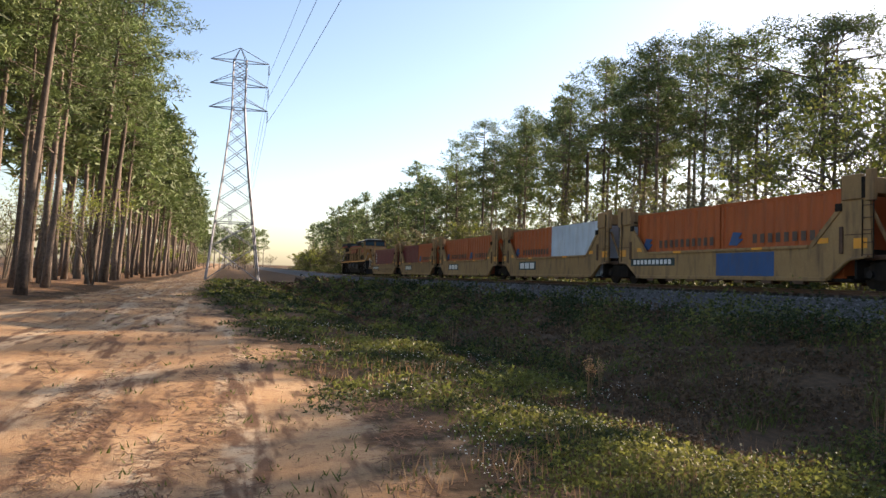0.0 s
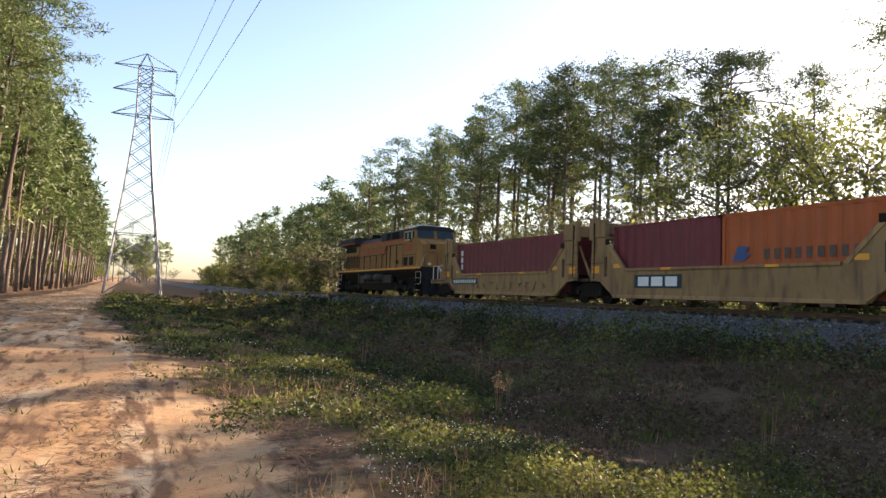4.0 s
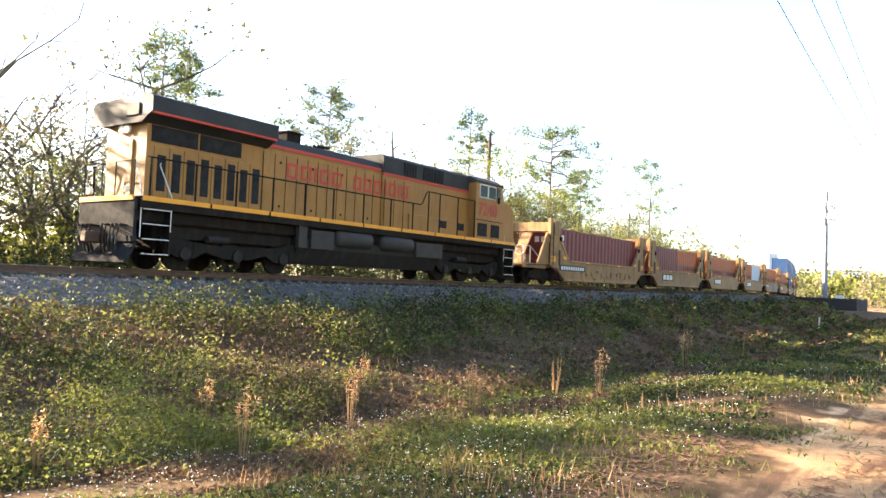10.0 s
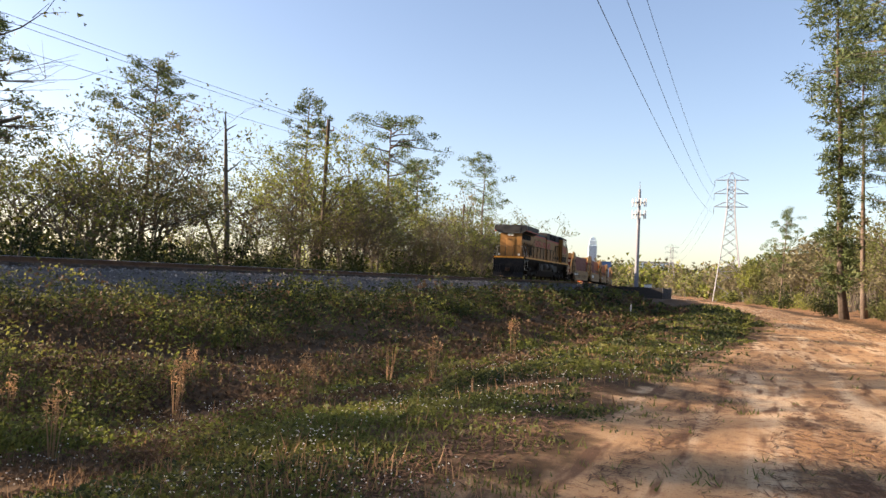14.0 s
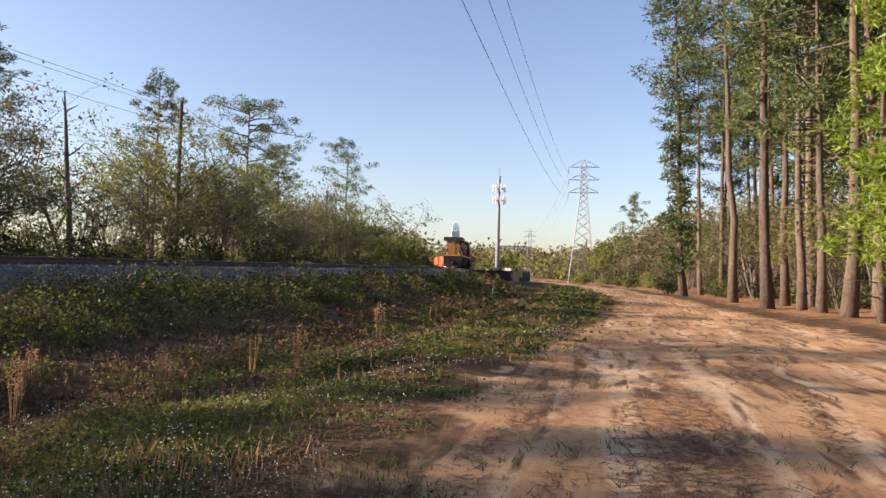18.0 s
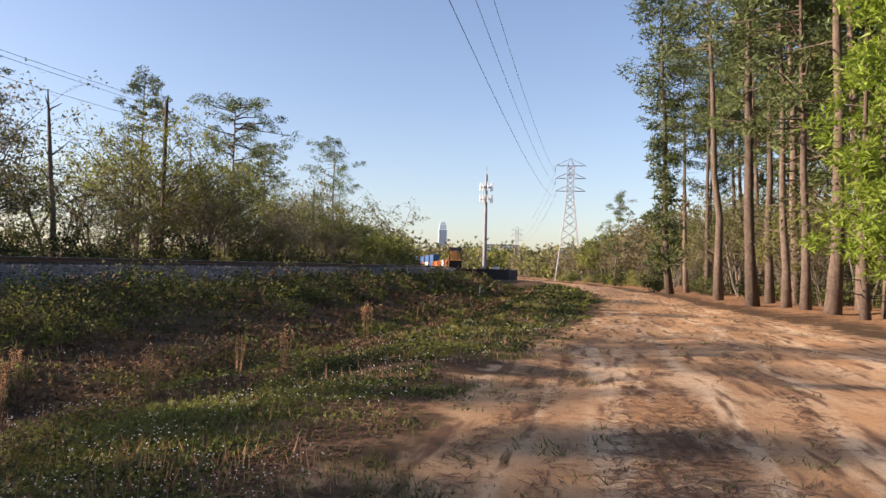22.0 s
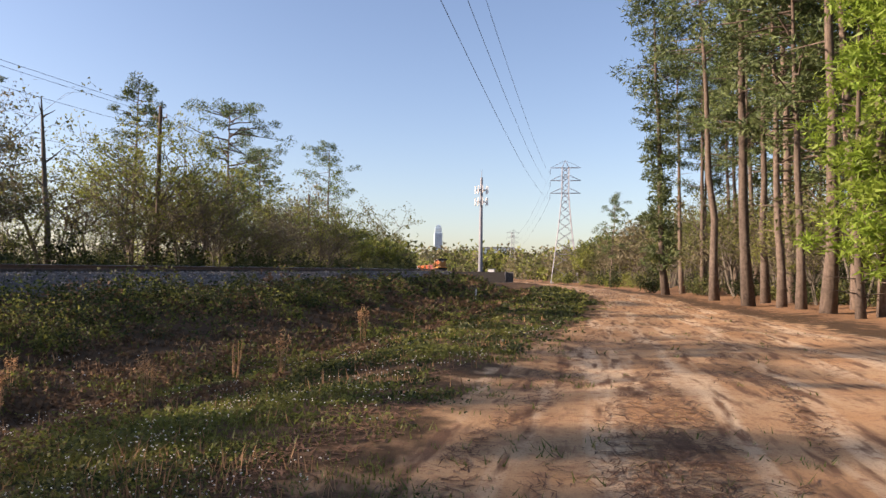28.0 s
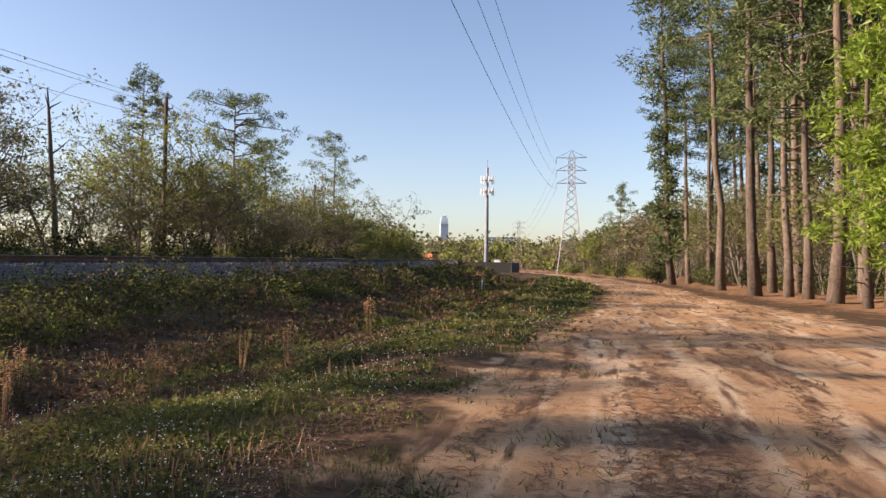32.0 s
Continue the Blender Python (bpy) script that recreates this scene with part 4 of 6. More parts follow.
def build_pylon(name, m, label, scale=1.0):
    """A lattice tower 37 m high with three pairs of arms; arms along y."""
    p = thing(name, m, label, "pylon", "lattice pylons of the power line")
    levels = [(0, 4.0), (5.2, 3.35), (9.0, 2.9), (12.6, 2.45), (15.8, 2.05), (18.6, 1.75), (21.2, 1.5), (23.5, 1.28), (25.6, 1.1), (27.2, 1.0), (28.8, 1.0), (30.4, 1.0), (32.0, 1.0), (33.4, 1.0), (34.8, 1.0)]
    for sx in (-1, 1):
        for sy in (-1, 1):
            sh = Shape()
            sh.tube([(sx * w, sy * w, z) for z, w in levels], 0.13, 4)
            part("leg", sh, GALV, p)
    lace, belt = Shape(), Shape()
    for (z0, w0), (z1, w1) in zip(levels, levels[1:]):
        for s in (-1, 1):
            for a, b in (((-w0, s * w0, z0), (w1, s * w1, z1)), ((w0, s * w0, z0), (-w1, s * w1, z1)), ((s * w0, -w0, z0), (s * w1, w1, z1)), ((s * w0, w0, z0), (s * w1, -w1, z1))):
                bar(lace, a, b, 0.055)
    for k in (2, 9, 12, 14):
        z, w = levels[k]
        for s in (-1, 1):
            bar(belt, (-w, s * w, z), (w, s * w, z), 0.07)
            bar(belt, (s * w, -w, z), (s * w, w, z), 0.07)
    part("lacing", lace, GALV, p)
    part("belt", belt, GALV, p)
    part("peak", Shape().tube([(-1, -1, 34.8), (0, 0, 37)], 0.07, 4).tube([(1, -1, 34.8), (0, 0, 37)], 0.07, 4).tube([(-1, 1, 34.8), (0, 0, 37)], 0.07, 4).tube([(1, 1, 34.8), (0, 0, 37)], 0.07, 4), GALV, p)
    for z, up in ((27.2, 1.9), (31.0, 1.9), (34.8, 2.2)):
        for s in (-1, 1):
            arm = Shape()
            tip = (0, s * 4.5, z)
            for x in (-1, 1):
                bar(arm, (x, s * 1.0, z), tip, 0.07)
                bar(arm, (x, s * 1.0, z + up * 0.85) if z < 34 else (0, 0, 37), tip, 0.05)
            bar(arm, (-0.5, s * 2.7, z), (0.5, s * 2.7, z), 0.04)
            part("arm", arm, GALV, p)
            if s > 0:
                ins = Shape()
                for k in range(7):
                    ins.tube([(0, s * 4.5, z - 0.25 - k * 0.24), (0, s * 4.5, z - 0.37 - k * 0.24)], [0.06, 0.16], 8)
                part("insulator", ins, WIRE, p)
    return p


PYLONS = [(-121.0, 1.4, -0.95, 0), (-470.0, 3.0, -1.2, 0), (-800.0, 4.0, -1.2, 0), (221.0, 5.6, -0.3, 3), (545.0, 52.0, 0.0, 8), (860.0, 100.0, 0.0, 8)]
for i, (x, y, z, turn) in enumerate(PYLONS):
    if i == 0:
        first = build_pylon("pylon", pose(x, y, z, 0, 0, turn), "tall grey lattice steel pylon beside the dirt track")
    else:
        copy_thing(first, pose(x, y, z, 0, 0, turn))
ARM_Z = (25.4, 29.2, 33.0)


def wire(name, a, b, sag, r, label, group="overhead wires"):
    pts = []
    a, b = Vector(a), Vector(b)
    for i in range(49):
        t = i / 48
        p = a.lerp(b, t)
        p.z -= 4 * sag * t * (1 - t)
        pts.append(p[:])
    ob = new(name, Shape().tube(pts, r, 5).mesh(name, WIRE))
    return tagged(ob, label, "wire", group)


lines = [(-470, 7.5, -1.2), (-121, 5.9, -0.95), (221, 10.1, -0.3), (545, 56.4, 0.0)]
for (x0, y0, z0), (x1, y1, z1) in zip(lines, lines[1:]):
    for h in ARM_Z:
        wire("power_line", (x0, y0, z0 + h), (x1, y1, z1 + h), 8.0, 0.022, "dark high-voltage conductor slung between pylons")

mast = thing("cell_mast", pose(198.0, 27.6, 1.2), "slender grey telephone mast with antenna panels", "mast")
part("pole", Shape().tube([(0, 0, 0), (0, 0, 12), (0, 0, 27.5)], [0.62, 0.5, 0.32], 12), GALV, mast)
part("spire", Shape().tube([(0, 0, 27.5), (0, 0, 29.6)], 0.06, 6), GALV, mast)
for z in (19.8 + 1.0, 24.0):
    part("ring_platform", Shape().tube([(1.6 * math.cos(a), 1.6 * math.sin(a), z) for a in np.linspace(0, 2 * math.pi, 13)], 0.07, 5), GALV, mast)
    for k in range(9):
        a = 2 * math.pi * k / 9
        x, y = 1.75 * math.cos(a), 1.75 * math.sin(a)
        part("antenna_panel", Shape().box(x - 0.16, x + 0.16, y - 0.12, y + 0.12, z - 1.0, z + 1.1, 0.03), WHITE, mast)
        part("bracket", Shape().tube([(0, 0, z), (x, y, z)], 0.04, 4), GALV, mast)
compound = thing("fenced_compound", pose(186.0, 24.5, 0.2), "dark screened fence round the mast's cabinets", "fence")
for x0, x1, y0, y1 in ((-10, 10, -6, -5.9), (-10, 10, 5.9, 6), (-10, -9.9, -6, 6), (9.9, 10, -6, 6)):
    part("fence_panel", Shape().box(x0, x1, y0, y1, 0.1, 2.6), FENCE, compound)
for k in range(9):
    part("fence_post", Shape().tube([(-10 + k * 2.5, -6.05, 0), (-10 + k * 2.5, -6.05, 2.8)], 0.05, 6), GALV, compound)
cab = thing("equipment_cabinet", pose(190.0, 23.5, 0.4), "pale equipment cabinet inside the fence", "cabinet")
part("housing", Shape().box(-1.0, 1.0, -0.8, 0.8, 0, 3.2, 0.05), WHITE, cab)
part("cover", Shape().box(-1.1, 1.1, -0.9, 0.9, 3.2, 3.32, 0.03), GALV, cab)

office = thing("office_tower", pose(3727, 742, -5, 0, 0, 11), "distant blue-grey glass office skyscraper with stepped crown", "skyscraper")
part("shaft", Shape().box(-22, 22, -22, 22, 0, 232, 4), HAZY_TOWER_GLASS, office)
part("upper_shaft", Shape().box(-18, 18, -18, 18, 232, 258, 3), HAZY_TOWER_GLASS, office)
part("crown", Shape().box(-13, 13, -13, 13, 258, 270, 2), HAZY_TOWER_GLASS, office)
part("beacon", Shape().tube([(0, 0, 270), (0, 0, 275)], [4.2, 2.2], 8), HAZY_TOWER_GLASS, office)
for k in range(6):
    part("mullion", Shape().box(-22.6, -22.0, -18.5 + k * 7, -17.5 + k * 7, 0, 230), GALV, office)
block = thing("office_block", pose(1160, 134, 0, 0, 0, 8), "distant flat-roofed grey building above the far trees", "building")
part("wall", Shape().box(-12, 12, -26, 26, 0, 47), HAZY_TOWER_GLASS, block)
part("roof", Shape().box(-12.6, 12.6, -26.6, 26.6, 47, 48.6), GALV, block)
for k in range(10):
    for j in range(3):
        part("window", Shape().box(-12.2, -11.9, -24 + k * 4.9, -21 + k * 4.9, 32.6 + j * 4.8, 35.2 + j * 4.8), GLASS, block)

# pole line beyond the track; the second stands in for a broken tree trunk
pole_places = [(-66.0, 34.5), (54.0, 34.0), (118.0, 46.0), (180.0, 62.0)]
for i, (x, y) in enumerate(pole_places):
    z = float(ground_z(x, y))
    if i == 0:
        pole0 = thing("utility_pole", pose(x, y, z), "weathered timber utility pole among the trees", "pole", "poles beyond the track")
        part("shaft", Shape().tube([(0, 0, -0.3), (0, 0, 13.9)], [0.22, 0.15], 8), POLE, pole0)
        part("crossarm", Shape().box(-0.05, 0.05, -0.6, 0.6, 12.92, 13.03, 0.01), POLE, pole0)
        for y2 in (-0.55, 0.0, 0.55):
            part("insulator", Shape().tube([(0, y2, 13.05), (0, y2, 13.28)], [0.07, 0.05], 8), GALV, pole0)
    else:
        copy_thing(pole0, pose(x, y, z))
for (x0, y0), (x1, y1) in zip(pole_places, pole_places[1:]):
    for o, h in ((-0.55, 13.28), (0.55, 13.28), (0.0, 11.9), (0.1, 9.3)):
        wire("service_line", (x0, y0 + o, float(ground_z(x0, y0)) + h), (x1, y1 + o, float(ground_z(x1, y1)) + h), 0.9, 0.015, "thin dark cable strung along the pole line")

# ---- trees ----
def leaves(rs, centres, radii, count, size, long=1.6, flat=0.75, thin=0.5):
    """Loose leaf triangles in clumps round the centres, as arrays."""
    k = len(centres)
    pick = rs.integers(0, k, count)
    d = rs.normal(size=(count, 3))
    d /= np.linalg.norm(d, axis=1, keepdims=True)
    r = np.asarray(radii)[pick] * rs.uniform(0.15, 1.0, count) ** 0.6
    c = np.asarray(centres)[pick] + d * r[:, None] * (1, 1, flat)
    a = rs.normal(size=(count, 3)) * (1, 1, 0.7) + d * 0.6
    a /= np.linalg.norm(a, axis=1, keepdims=True)
    b = np.cross(a, rs.normal(size=(count, 3)))
    b /= np.linalg.norm(b, axis=1, keepdims=True)
    s = size * rs.uniform(0.6, 1.4, count)[:, None]
    v = np.stack([c - b * s * thin, c + b * s * thin, c + a * s * long], 1).reshape(-1, 3)
    return v, np.arange(count * 3).reshape(-1, 3)


def wander(rs, a, b, n, amount):
    a, b = np.asarray(a, float), np.asarray(b, float)
    t = np.linspace(0, 1, n)[:, None]
    j = rs.normal(size=(n, 3)) * amount * np.linalg.norm(b - a) / n
    j[0] = 0
    return a + (b - a) * t + np.cumsum(j, 0) * (1 - 0.3 * t)


def build_pine(name, seed, height, bare, spread, count, label, leaf=NEEDLE, size=0.34, lean=0.0, clusters=60, dense=1.0, ivy=0, clump=1.0, limb=1.0):
    """A tall pine: bare tapering trunk, limbs from the height share bare upwards, needle clumps at their ends."""
    rs = np.random.default_rng(seed)
    t = thing(name, Matrix(), label, "tree", "trees")
    trunk = wander(rs, (0, 0, -0.3), (lean * height, lean * 0.3 * height, height), 10, 0.035)
    r0 = 0.0095 * height + 0.04
    limbs, centres, radii = Shape().tube(trunk, [r0 * (1 - 0.86 * i / 9) * (1.35 if i == 0 else 1) for i in range(10)], 8), [], []
    for k in range(clusters):
        u = bare + (1 - bare) * (k / clusters) ** 0.9
        p = np.array([np.interp(u * 9, range(10), trunk[:, i]) for i in range(3)])
        w = (u - bare) / (1 - bare)
        reach = spread * height * 1.25 * math.sqrt(max(0.02, 1 - (1.75 * (w - 0.42)) ** 2)) * rs.uniform(0.3, 1.1)
        a = rs.uniform(0, 2 * math.pi)
        tip = p + np.array([math.cos(a) * reach, math.sin(a) * reach, reach * rs.uniform(-0.12, 0.5)])
        br = wander(rs, p, tip, 5, 0.10 if limb == 1 else 0.26)
        if k % 2 == 0 or u < bare + 0.2 or limb > 1:
            limbs.tube(br if limb > 1 else br[[0, 2, 4]], [0.022 * limb * height / 10 * f for f in ((1.0, 0.8, 0.6, 0.35, 0.12) if limb > 1 else (1.0, 0.6, 0.15))], 4 if limb > 1 else 3, False)
        for f in (3, 4):
            centres.append(br[f] + rs.normal(size=3) * 0.25)
            radii.append(rs.uniform(0.5, 1.1) * clump * height / 24 * 1.25)
    for k in range(int(clusters * 0.12)):
        u = rs.uniform(min(0.25, bare * 0.5), bare)
        p = np.array([np.interp(u * 9, range(10), trunk[:, i]) for i in range(3)])
        a = rs.uniform(0, 2 * math.pi)
        limbs.tube(wander(rs, p, p + np.array([math.cos(a), math.sin(a), 0.1]) * rs.uniform(0.6, 2.0), 2, 0.1), [0.04, 0.01], 3, False)
    part("trunk", limbs, PINE_BARK, t, smooth=True)
    if ivy:
        for u in np.linspace(0.10, bare, ivy):
            p = np.array([np.interp(u * 9, range(10), trunk[:, i]) for i in range(3)])
            centres.append(p + rs.normal(size=3) * (0.75, 0.75, 0.2))
            radii.append(rs.uniform(0.5, 1.0))
    v, f = leaves(rs, centres, radii, count, size * 0.78, 2.1, 0.55, 0.30)
    part("crown", cloud("crown", v, f, leaf), leaf, t)
    return t


def build_broadleaf(name, seed, height, spread, count, label, leaf=SPRING, size=0.22, stems=3, bark=GREY_BARK, forks=3):
    """A spring broadleaf: forking stems, many fine twigs and thin, gappy foliage."""
    rs = np.random.default_rng(seed)
    t = thing(name, Matrix(), label, "tree", "trees")
    wood, fine, tips = Shape(), Shape(), []

    def grow(p, way, length, r, depth):
        q = p + way * length
        pts = wander(rs, p, q, 5, 0.13)
        if depth < 2:
            wood.tube(pts, [r * (1 - 0.1 * i) for i in range(5)], 6 if depth < 1 else 4, False)
        else:
            fine.tube(pts[::2] if depth == 2 else pts[::4], [r, r * 0.8, r * 0.55] if depth == 2 else [r, r * 0.4], 3, False)
        if depth >= forks:
            tips.append(pts[-1])
            tips.append(pts[3])
            return
        for k in range(3 if depth else 4):
            w = way + rs.normal(size=3) * (0.42, 0.42, 0.25) * (0.9 + spread)
            w[2] = abs(w[2]) * 0.8 + 0.12
            w /= np.linalg.norm(w)
            grow(pts[rs.integers(2, 5)], w, length * rs.uniform(0.55, 0.8), r * 0.55, depth + 1)

    for k in range(stems):
        a = rs.uniform(0, 2 * math.pi)
        w = np.array([math.cos(a) * 0.28 * spread, math.sin(a) * 0.28 * spread, 1.0])
        grow(np.array([math.cos(a) * 0.25, math.sin(a) * 0.25, -0.2]), w / np.linalg.norm(w), height * rs.uniform(0.36, 0.46), 0.011 * height / math.sqrt(stems) + 0.025, 0)
    part("trunk", wood, bark, t)
    tagged(part("twig_mass", fine, bark, t), kind="stuff")
    if count:
        v, f = leaves(rs, tips, [height * 0.06 * rs.uniform(0.5, 1.4) for _ in tips], count, size, 1.3, 0.9)
        part("crown", cloud("crown", v, f, leaf), leaf, t)
    return t


def build_bush(name, seed, w, h, count, label, leaf, size=0.16):
    rs = np.random.default_rng(seed)
    t = thing(name, Matrix(), label, "shrub", "undergrowth shrubs")
    stems, tips = Shape(), []
    for k in range(9):
        a, r = rs.uniform(0, 2 * math.pi), rs.uniform(0.2, 1) * w
        tip = (math.cos(a) * r, math.sin(a) * r, h * rs.uniform(0.4, 1.0))
        pts = wander(rs, (math.cos(a) * r * 0.3, math.sin(a) * r * 0.3, -0.1), tip, 4, 0.12)
        stems.tube(pts, [0.04, 0.03, 0.02, 0.01], 4, False)
        tips += [pts[1], pts[2], pts[3]]
    tagged(part("stem_mass", stems, GREY_BARK, t), kind="stuff")
    v, f = leaves(rs, tips, [rs.uniform(0.3, 0.6) * h * 0.7 for _ in tips], count, size, 1.4, 0.9)
    v[:, 2] = np.maximum(v[:, 2], 0.02)
    part("foliage", cloud("foliage", v, f, leaf), leaf, t)
    return t


PINES = [
    build_pine("pine_tree", 1, 26, 0.58, 0.14, 6000, "tall dark pine with bare lower trunk at the wood's edge", size=0.205, clump=0.8),
    build_pine("pine_tree", 2, 24, 0.54, 0.15, 6000, "tall pine with ragged dark crown", clusters=66, size=0.205, clump=0.8),
    build_pine("pine_tree", 3, 28, 0.62, 0.13, 6000, "very tall slender pine with a high crown", lean=0.02, size=0.205, clump=0.8),
    build_pine("pine_tree", 4, 22, 0.48, 0.17, 6200, "broad-crowned pine with layered dark boughs", clusters=70, size=0.205, clump=0.8),
]
FAR_PINES = [
    build_pine("pine_tree", 5, 26, 0.45, 0.15, 1100, "tall dark pine in the far part of the wood", size=0.6, clusters=36),
    build_pine("pine_tree", 6, 24, 0.40, 0.17, 1100, "ragged dark pine far along the line", size=0.6, clusters=36),
]
SPARSE = [
    build_pine("sparse_pine", 11, 20, 0.46, 0.20, 7600, "open-crowned pine standing above the thicket", size=0.195, clusters=44, clump=0.95, limb=1.5),
    build_pine("sparse_pine", 12, 21, 0.48, 0.25, 8600, "lone pine with flat-topped open crown", size=0.20, clusters=38, lean=0.02, clump=1.15, limb=2.2),
    build_pine("sparse_pine", 13, 19, 0.34, 0.16, 6400, "thin pine with scattered needle clumps", size=0.185, clusters=50, clump=0.8, limb=1.3),
]
IVY = build_pine("ivy_clad_pine", 14, 30, 0.55, 0.095, 13000, "very tall pine thickly clad in climbing ivy", size=0.26, clusters=50, ivy=80)
LEAFY = [
    build_broadleaf("spring_tree", 21, 11, 1.0, 2500, "young broadleaf tree in pale green spring leaf", SPRING, size=0.115),
    build_broadleaf("slender_tree", 22, 13, 0.8, 1600, "slender broadleaf tree with thin olive foliage", OLIVE, stems=2, size=0.15),
    build_broadleaf("low_tree", 23, 9, 1.2, 2200, "low spreading tree in yellow-green leaf", SPRING, stems=4, size=0.12),
    build_broadleaf("budding_tree", 24, 10, 1.1, 1800, "pale budding tree of many thin stems", BUD, size=0.14, stems=4),
    build_broadleaf("budding_tree", 25, 12, 0.7, 1500, "tall thin budding tree, mostly bare twigs", BUD, size=0.14, stems=3),
]
FAR_LEAFY = [
    build_broadleaf("spring_tree", 26, 11, 1.0, 1000, "broadleaf tree in spring leaf in the far wood", SPRING, size=0.34, forks=2),
    build_broadleaf("slender_tree", 27, 12, 0.9, 1000, "olive green broadleaf tree far along the line", OLIVE, size=0.34, forks=2),
    build_broadleaf("budding_tree", 28, 11, 1.0, 900, "pale budding tree in the far wood", BUD, size=0.3, forks=2, stems=4),
]
BARE = [
    build_broadleaf("bare_tree", 31, 12, 1.0, 900, "almost bare tree with spreading grey limbs", OLIVE, stems=1, size=0.13, forks=4),
    build_broadleaf("bare_tree", 32, 10, 0.7, 0, "leafless grey tree of crooked limbs", OLIVE, stems=2, forks=4),
]
THICKET = [
    build_broadleaf("thin_tree", 36, 10, 0.9, 1900, "thin many-stemmed tree with pale opening buds", BUD, size=0.13, stems=3, forks=4),
    build_broadleaf("thin_tree", 37, 11, 0.8, 1900, "thin leggy tree in sparse olive leaf", OLIVE, size=0.14, stems=3, forks=4),
    build_broadleaf("thin_tree", 38, 9, 1.1, 1800, "thin tree in fresh yellow-green leaf", SPRING, size=0.14, stems=4, forks=4),
]
def build_snag():
    rs = np.random.default_rng(33)
    t = thing("dead_snag", Matrix(), "dead grey trunk with broken stubs standing among the trees", "tree", "trees")
    trunk = wander(rs, (0, 0, -0.3), (0.3, 0.2, 10), 9, 0.09)
    sh = Shape().tube(trunk, [0.20, 0.18, 0.165, 0.15, 0.14, 0.12, 0.10, 0.075, 0.03], 8)
    for i, a in ((4, 0.4), (5, 2.6), (6, 4.4), (7, 1.2), (7, 3.6)):
        p = trunk[i]
        q = p + np.array([math.cos(a), math.sin(a), 0.7]) * rs.uniform(0.5, 1.5)
        sh.tube(wander(rs, p, q, 4, 0.2), [0.06, 0.045, 0.03, 0.012], 5, False)
    part("trunk", sh, GREY_BARK, t, smooth=True)
    return t


SNAG = build_snag()
GLOW = build_pine("bright_tree", 35, 15, 0.14, 0.10, 6500, "slender tree in vivid new green leaf", BRIGHT, size=0.2, clusters=60)
BUSHES = [
    build_bush("shrub", 41, 1.7, 2.4, 800, "dense dark green shrub at the wood's edge", WEED, 0.13),
    build_bush("shrub", 42, 2.0, 1.8, 750, "olive green thicket shrub", OLIVE, 0.13),
    build_bush("shrub", 43, 1.5, 2.0, 700, "yellow-green shrub in new leaf", SPRING, 0.12),
]
HEIGHT = {k.name: max(w.co.z for c in k.children for w in c.data.vertices) for k in PINES + FAR_PINES + SPARSE + LEAFY + FAR_LEAFY + BARE + THICKET + [SNAG, GLOW, IVY]}
RND = random.Random(77)
UNDERGROWTH = []


def plant(kind, x, y, s=1.0, lean=0.0, label=""):
    """A copy of a tree on the ground at x, y, scaled by s, leaning by so many degrees towards the light."""
    z = float(ground_z(x, y)) - 0.05
    if kind in BUSHES and (x < -52 or x > 104 or y < -15.4 or y > float(track_y(x)) + 30):
        UNDERGROWTH.append((kind, x, y, z, s))
        return None
    ob = copy_thing(kind, pose(x, y, z, -lean, 0, 0) @ pose(0, 0, 0, 0, 0, RND.uniform(0, 360)))
    ob.scale = (s, s, s)
    return tagged(ob, label)


def stand(kind, x, y, top, label=""):
    """A tree whose tip reaches the height top."""
    return plant(kind, x, y, (top - float(ground_z(x, y))) / HEIGHT[kind.name], RND.uniform(-1, 1.5), label)


# the wood behind the dirt track: tall pines on both sides
x = -330.0
while x < -28:
    edge = -10.3
    for row in range(3):
        y = edge - row * 3.4 - RND.uniform(0, 2.2)
        plant(RND.choice(PINES if x > (-95, -58, -40)[row] else FAR_PINES), x + RND.uniform(-1.6, 1.6), y, RND.uniform(0.88, 1.1), RND.uniform(1.5, 5.5))
    if RND.random() < 0.6:
        plant(RND.choice(LEAFY if x > -105 else FAR_LEAFY), x + RND.uniform(-2, 2), edge - 4 - RND.uniform(0, 9), RND.uniform(0.6, 1.0))
    if RND.random() < 0.3:
        plant(RND.choice(BUSHES), x + RND.uniform(-2, 2), edge - 2.5 - RND.uniform(0, 6), RND.uniform(0.6, 1.0))
    x += 3.9 + min(-x, 240) / 60
plant(LEAFY[0], -62, -9.6, 0.95)
for kind, x, y, s in ((IVY, 75.5, -8.0, 1.06), (PINES[2], 61.5, -10.2, 1.12), (PINES[0], 49.5, -10.3, 1.22), (SPARSE[2], 45.6, -11.3, 1.2), (SPARSE[0], 42.5, -11.5, 1.1), (PINES[1], 36.5, -11.0, 1.2), (PINES[3], 33.5, -12.4, 1.3),
                      (GLOW, 32.9, -11.2, 1.0), (GLOW, 31.0, -12.4, 1.15), (PINES[2], 29.5, -12.8, 1.1)):
    plant(kind, x, y, s, RND.uniform(0.5, 2.5))
x = 31.0
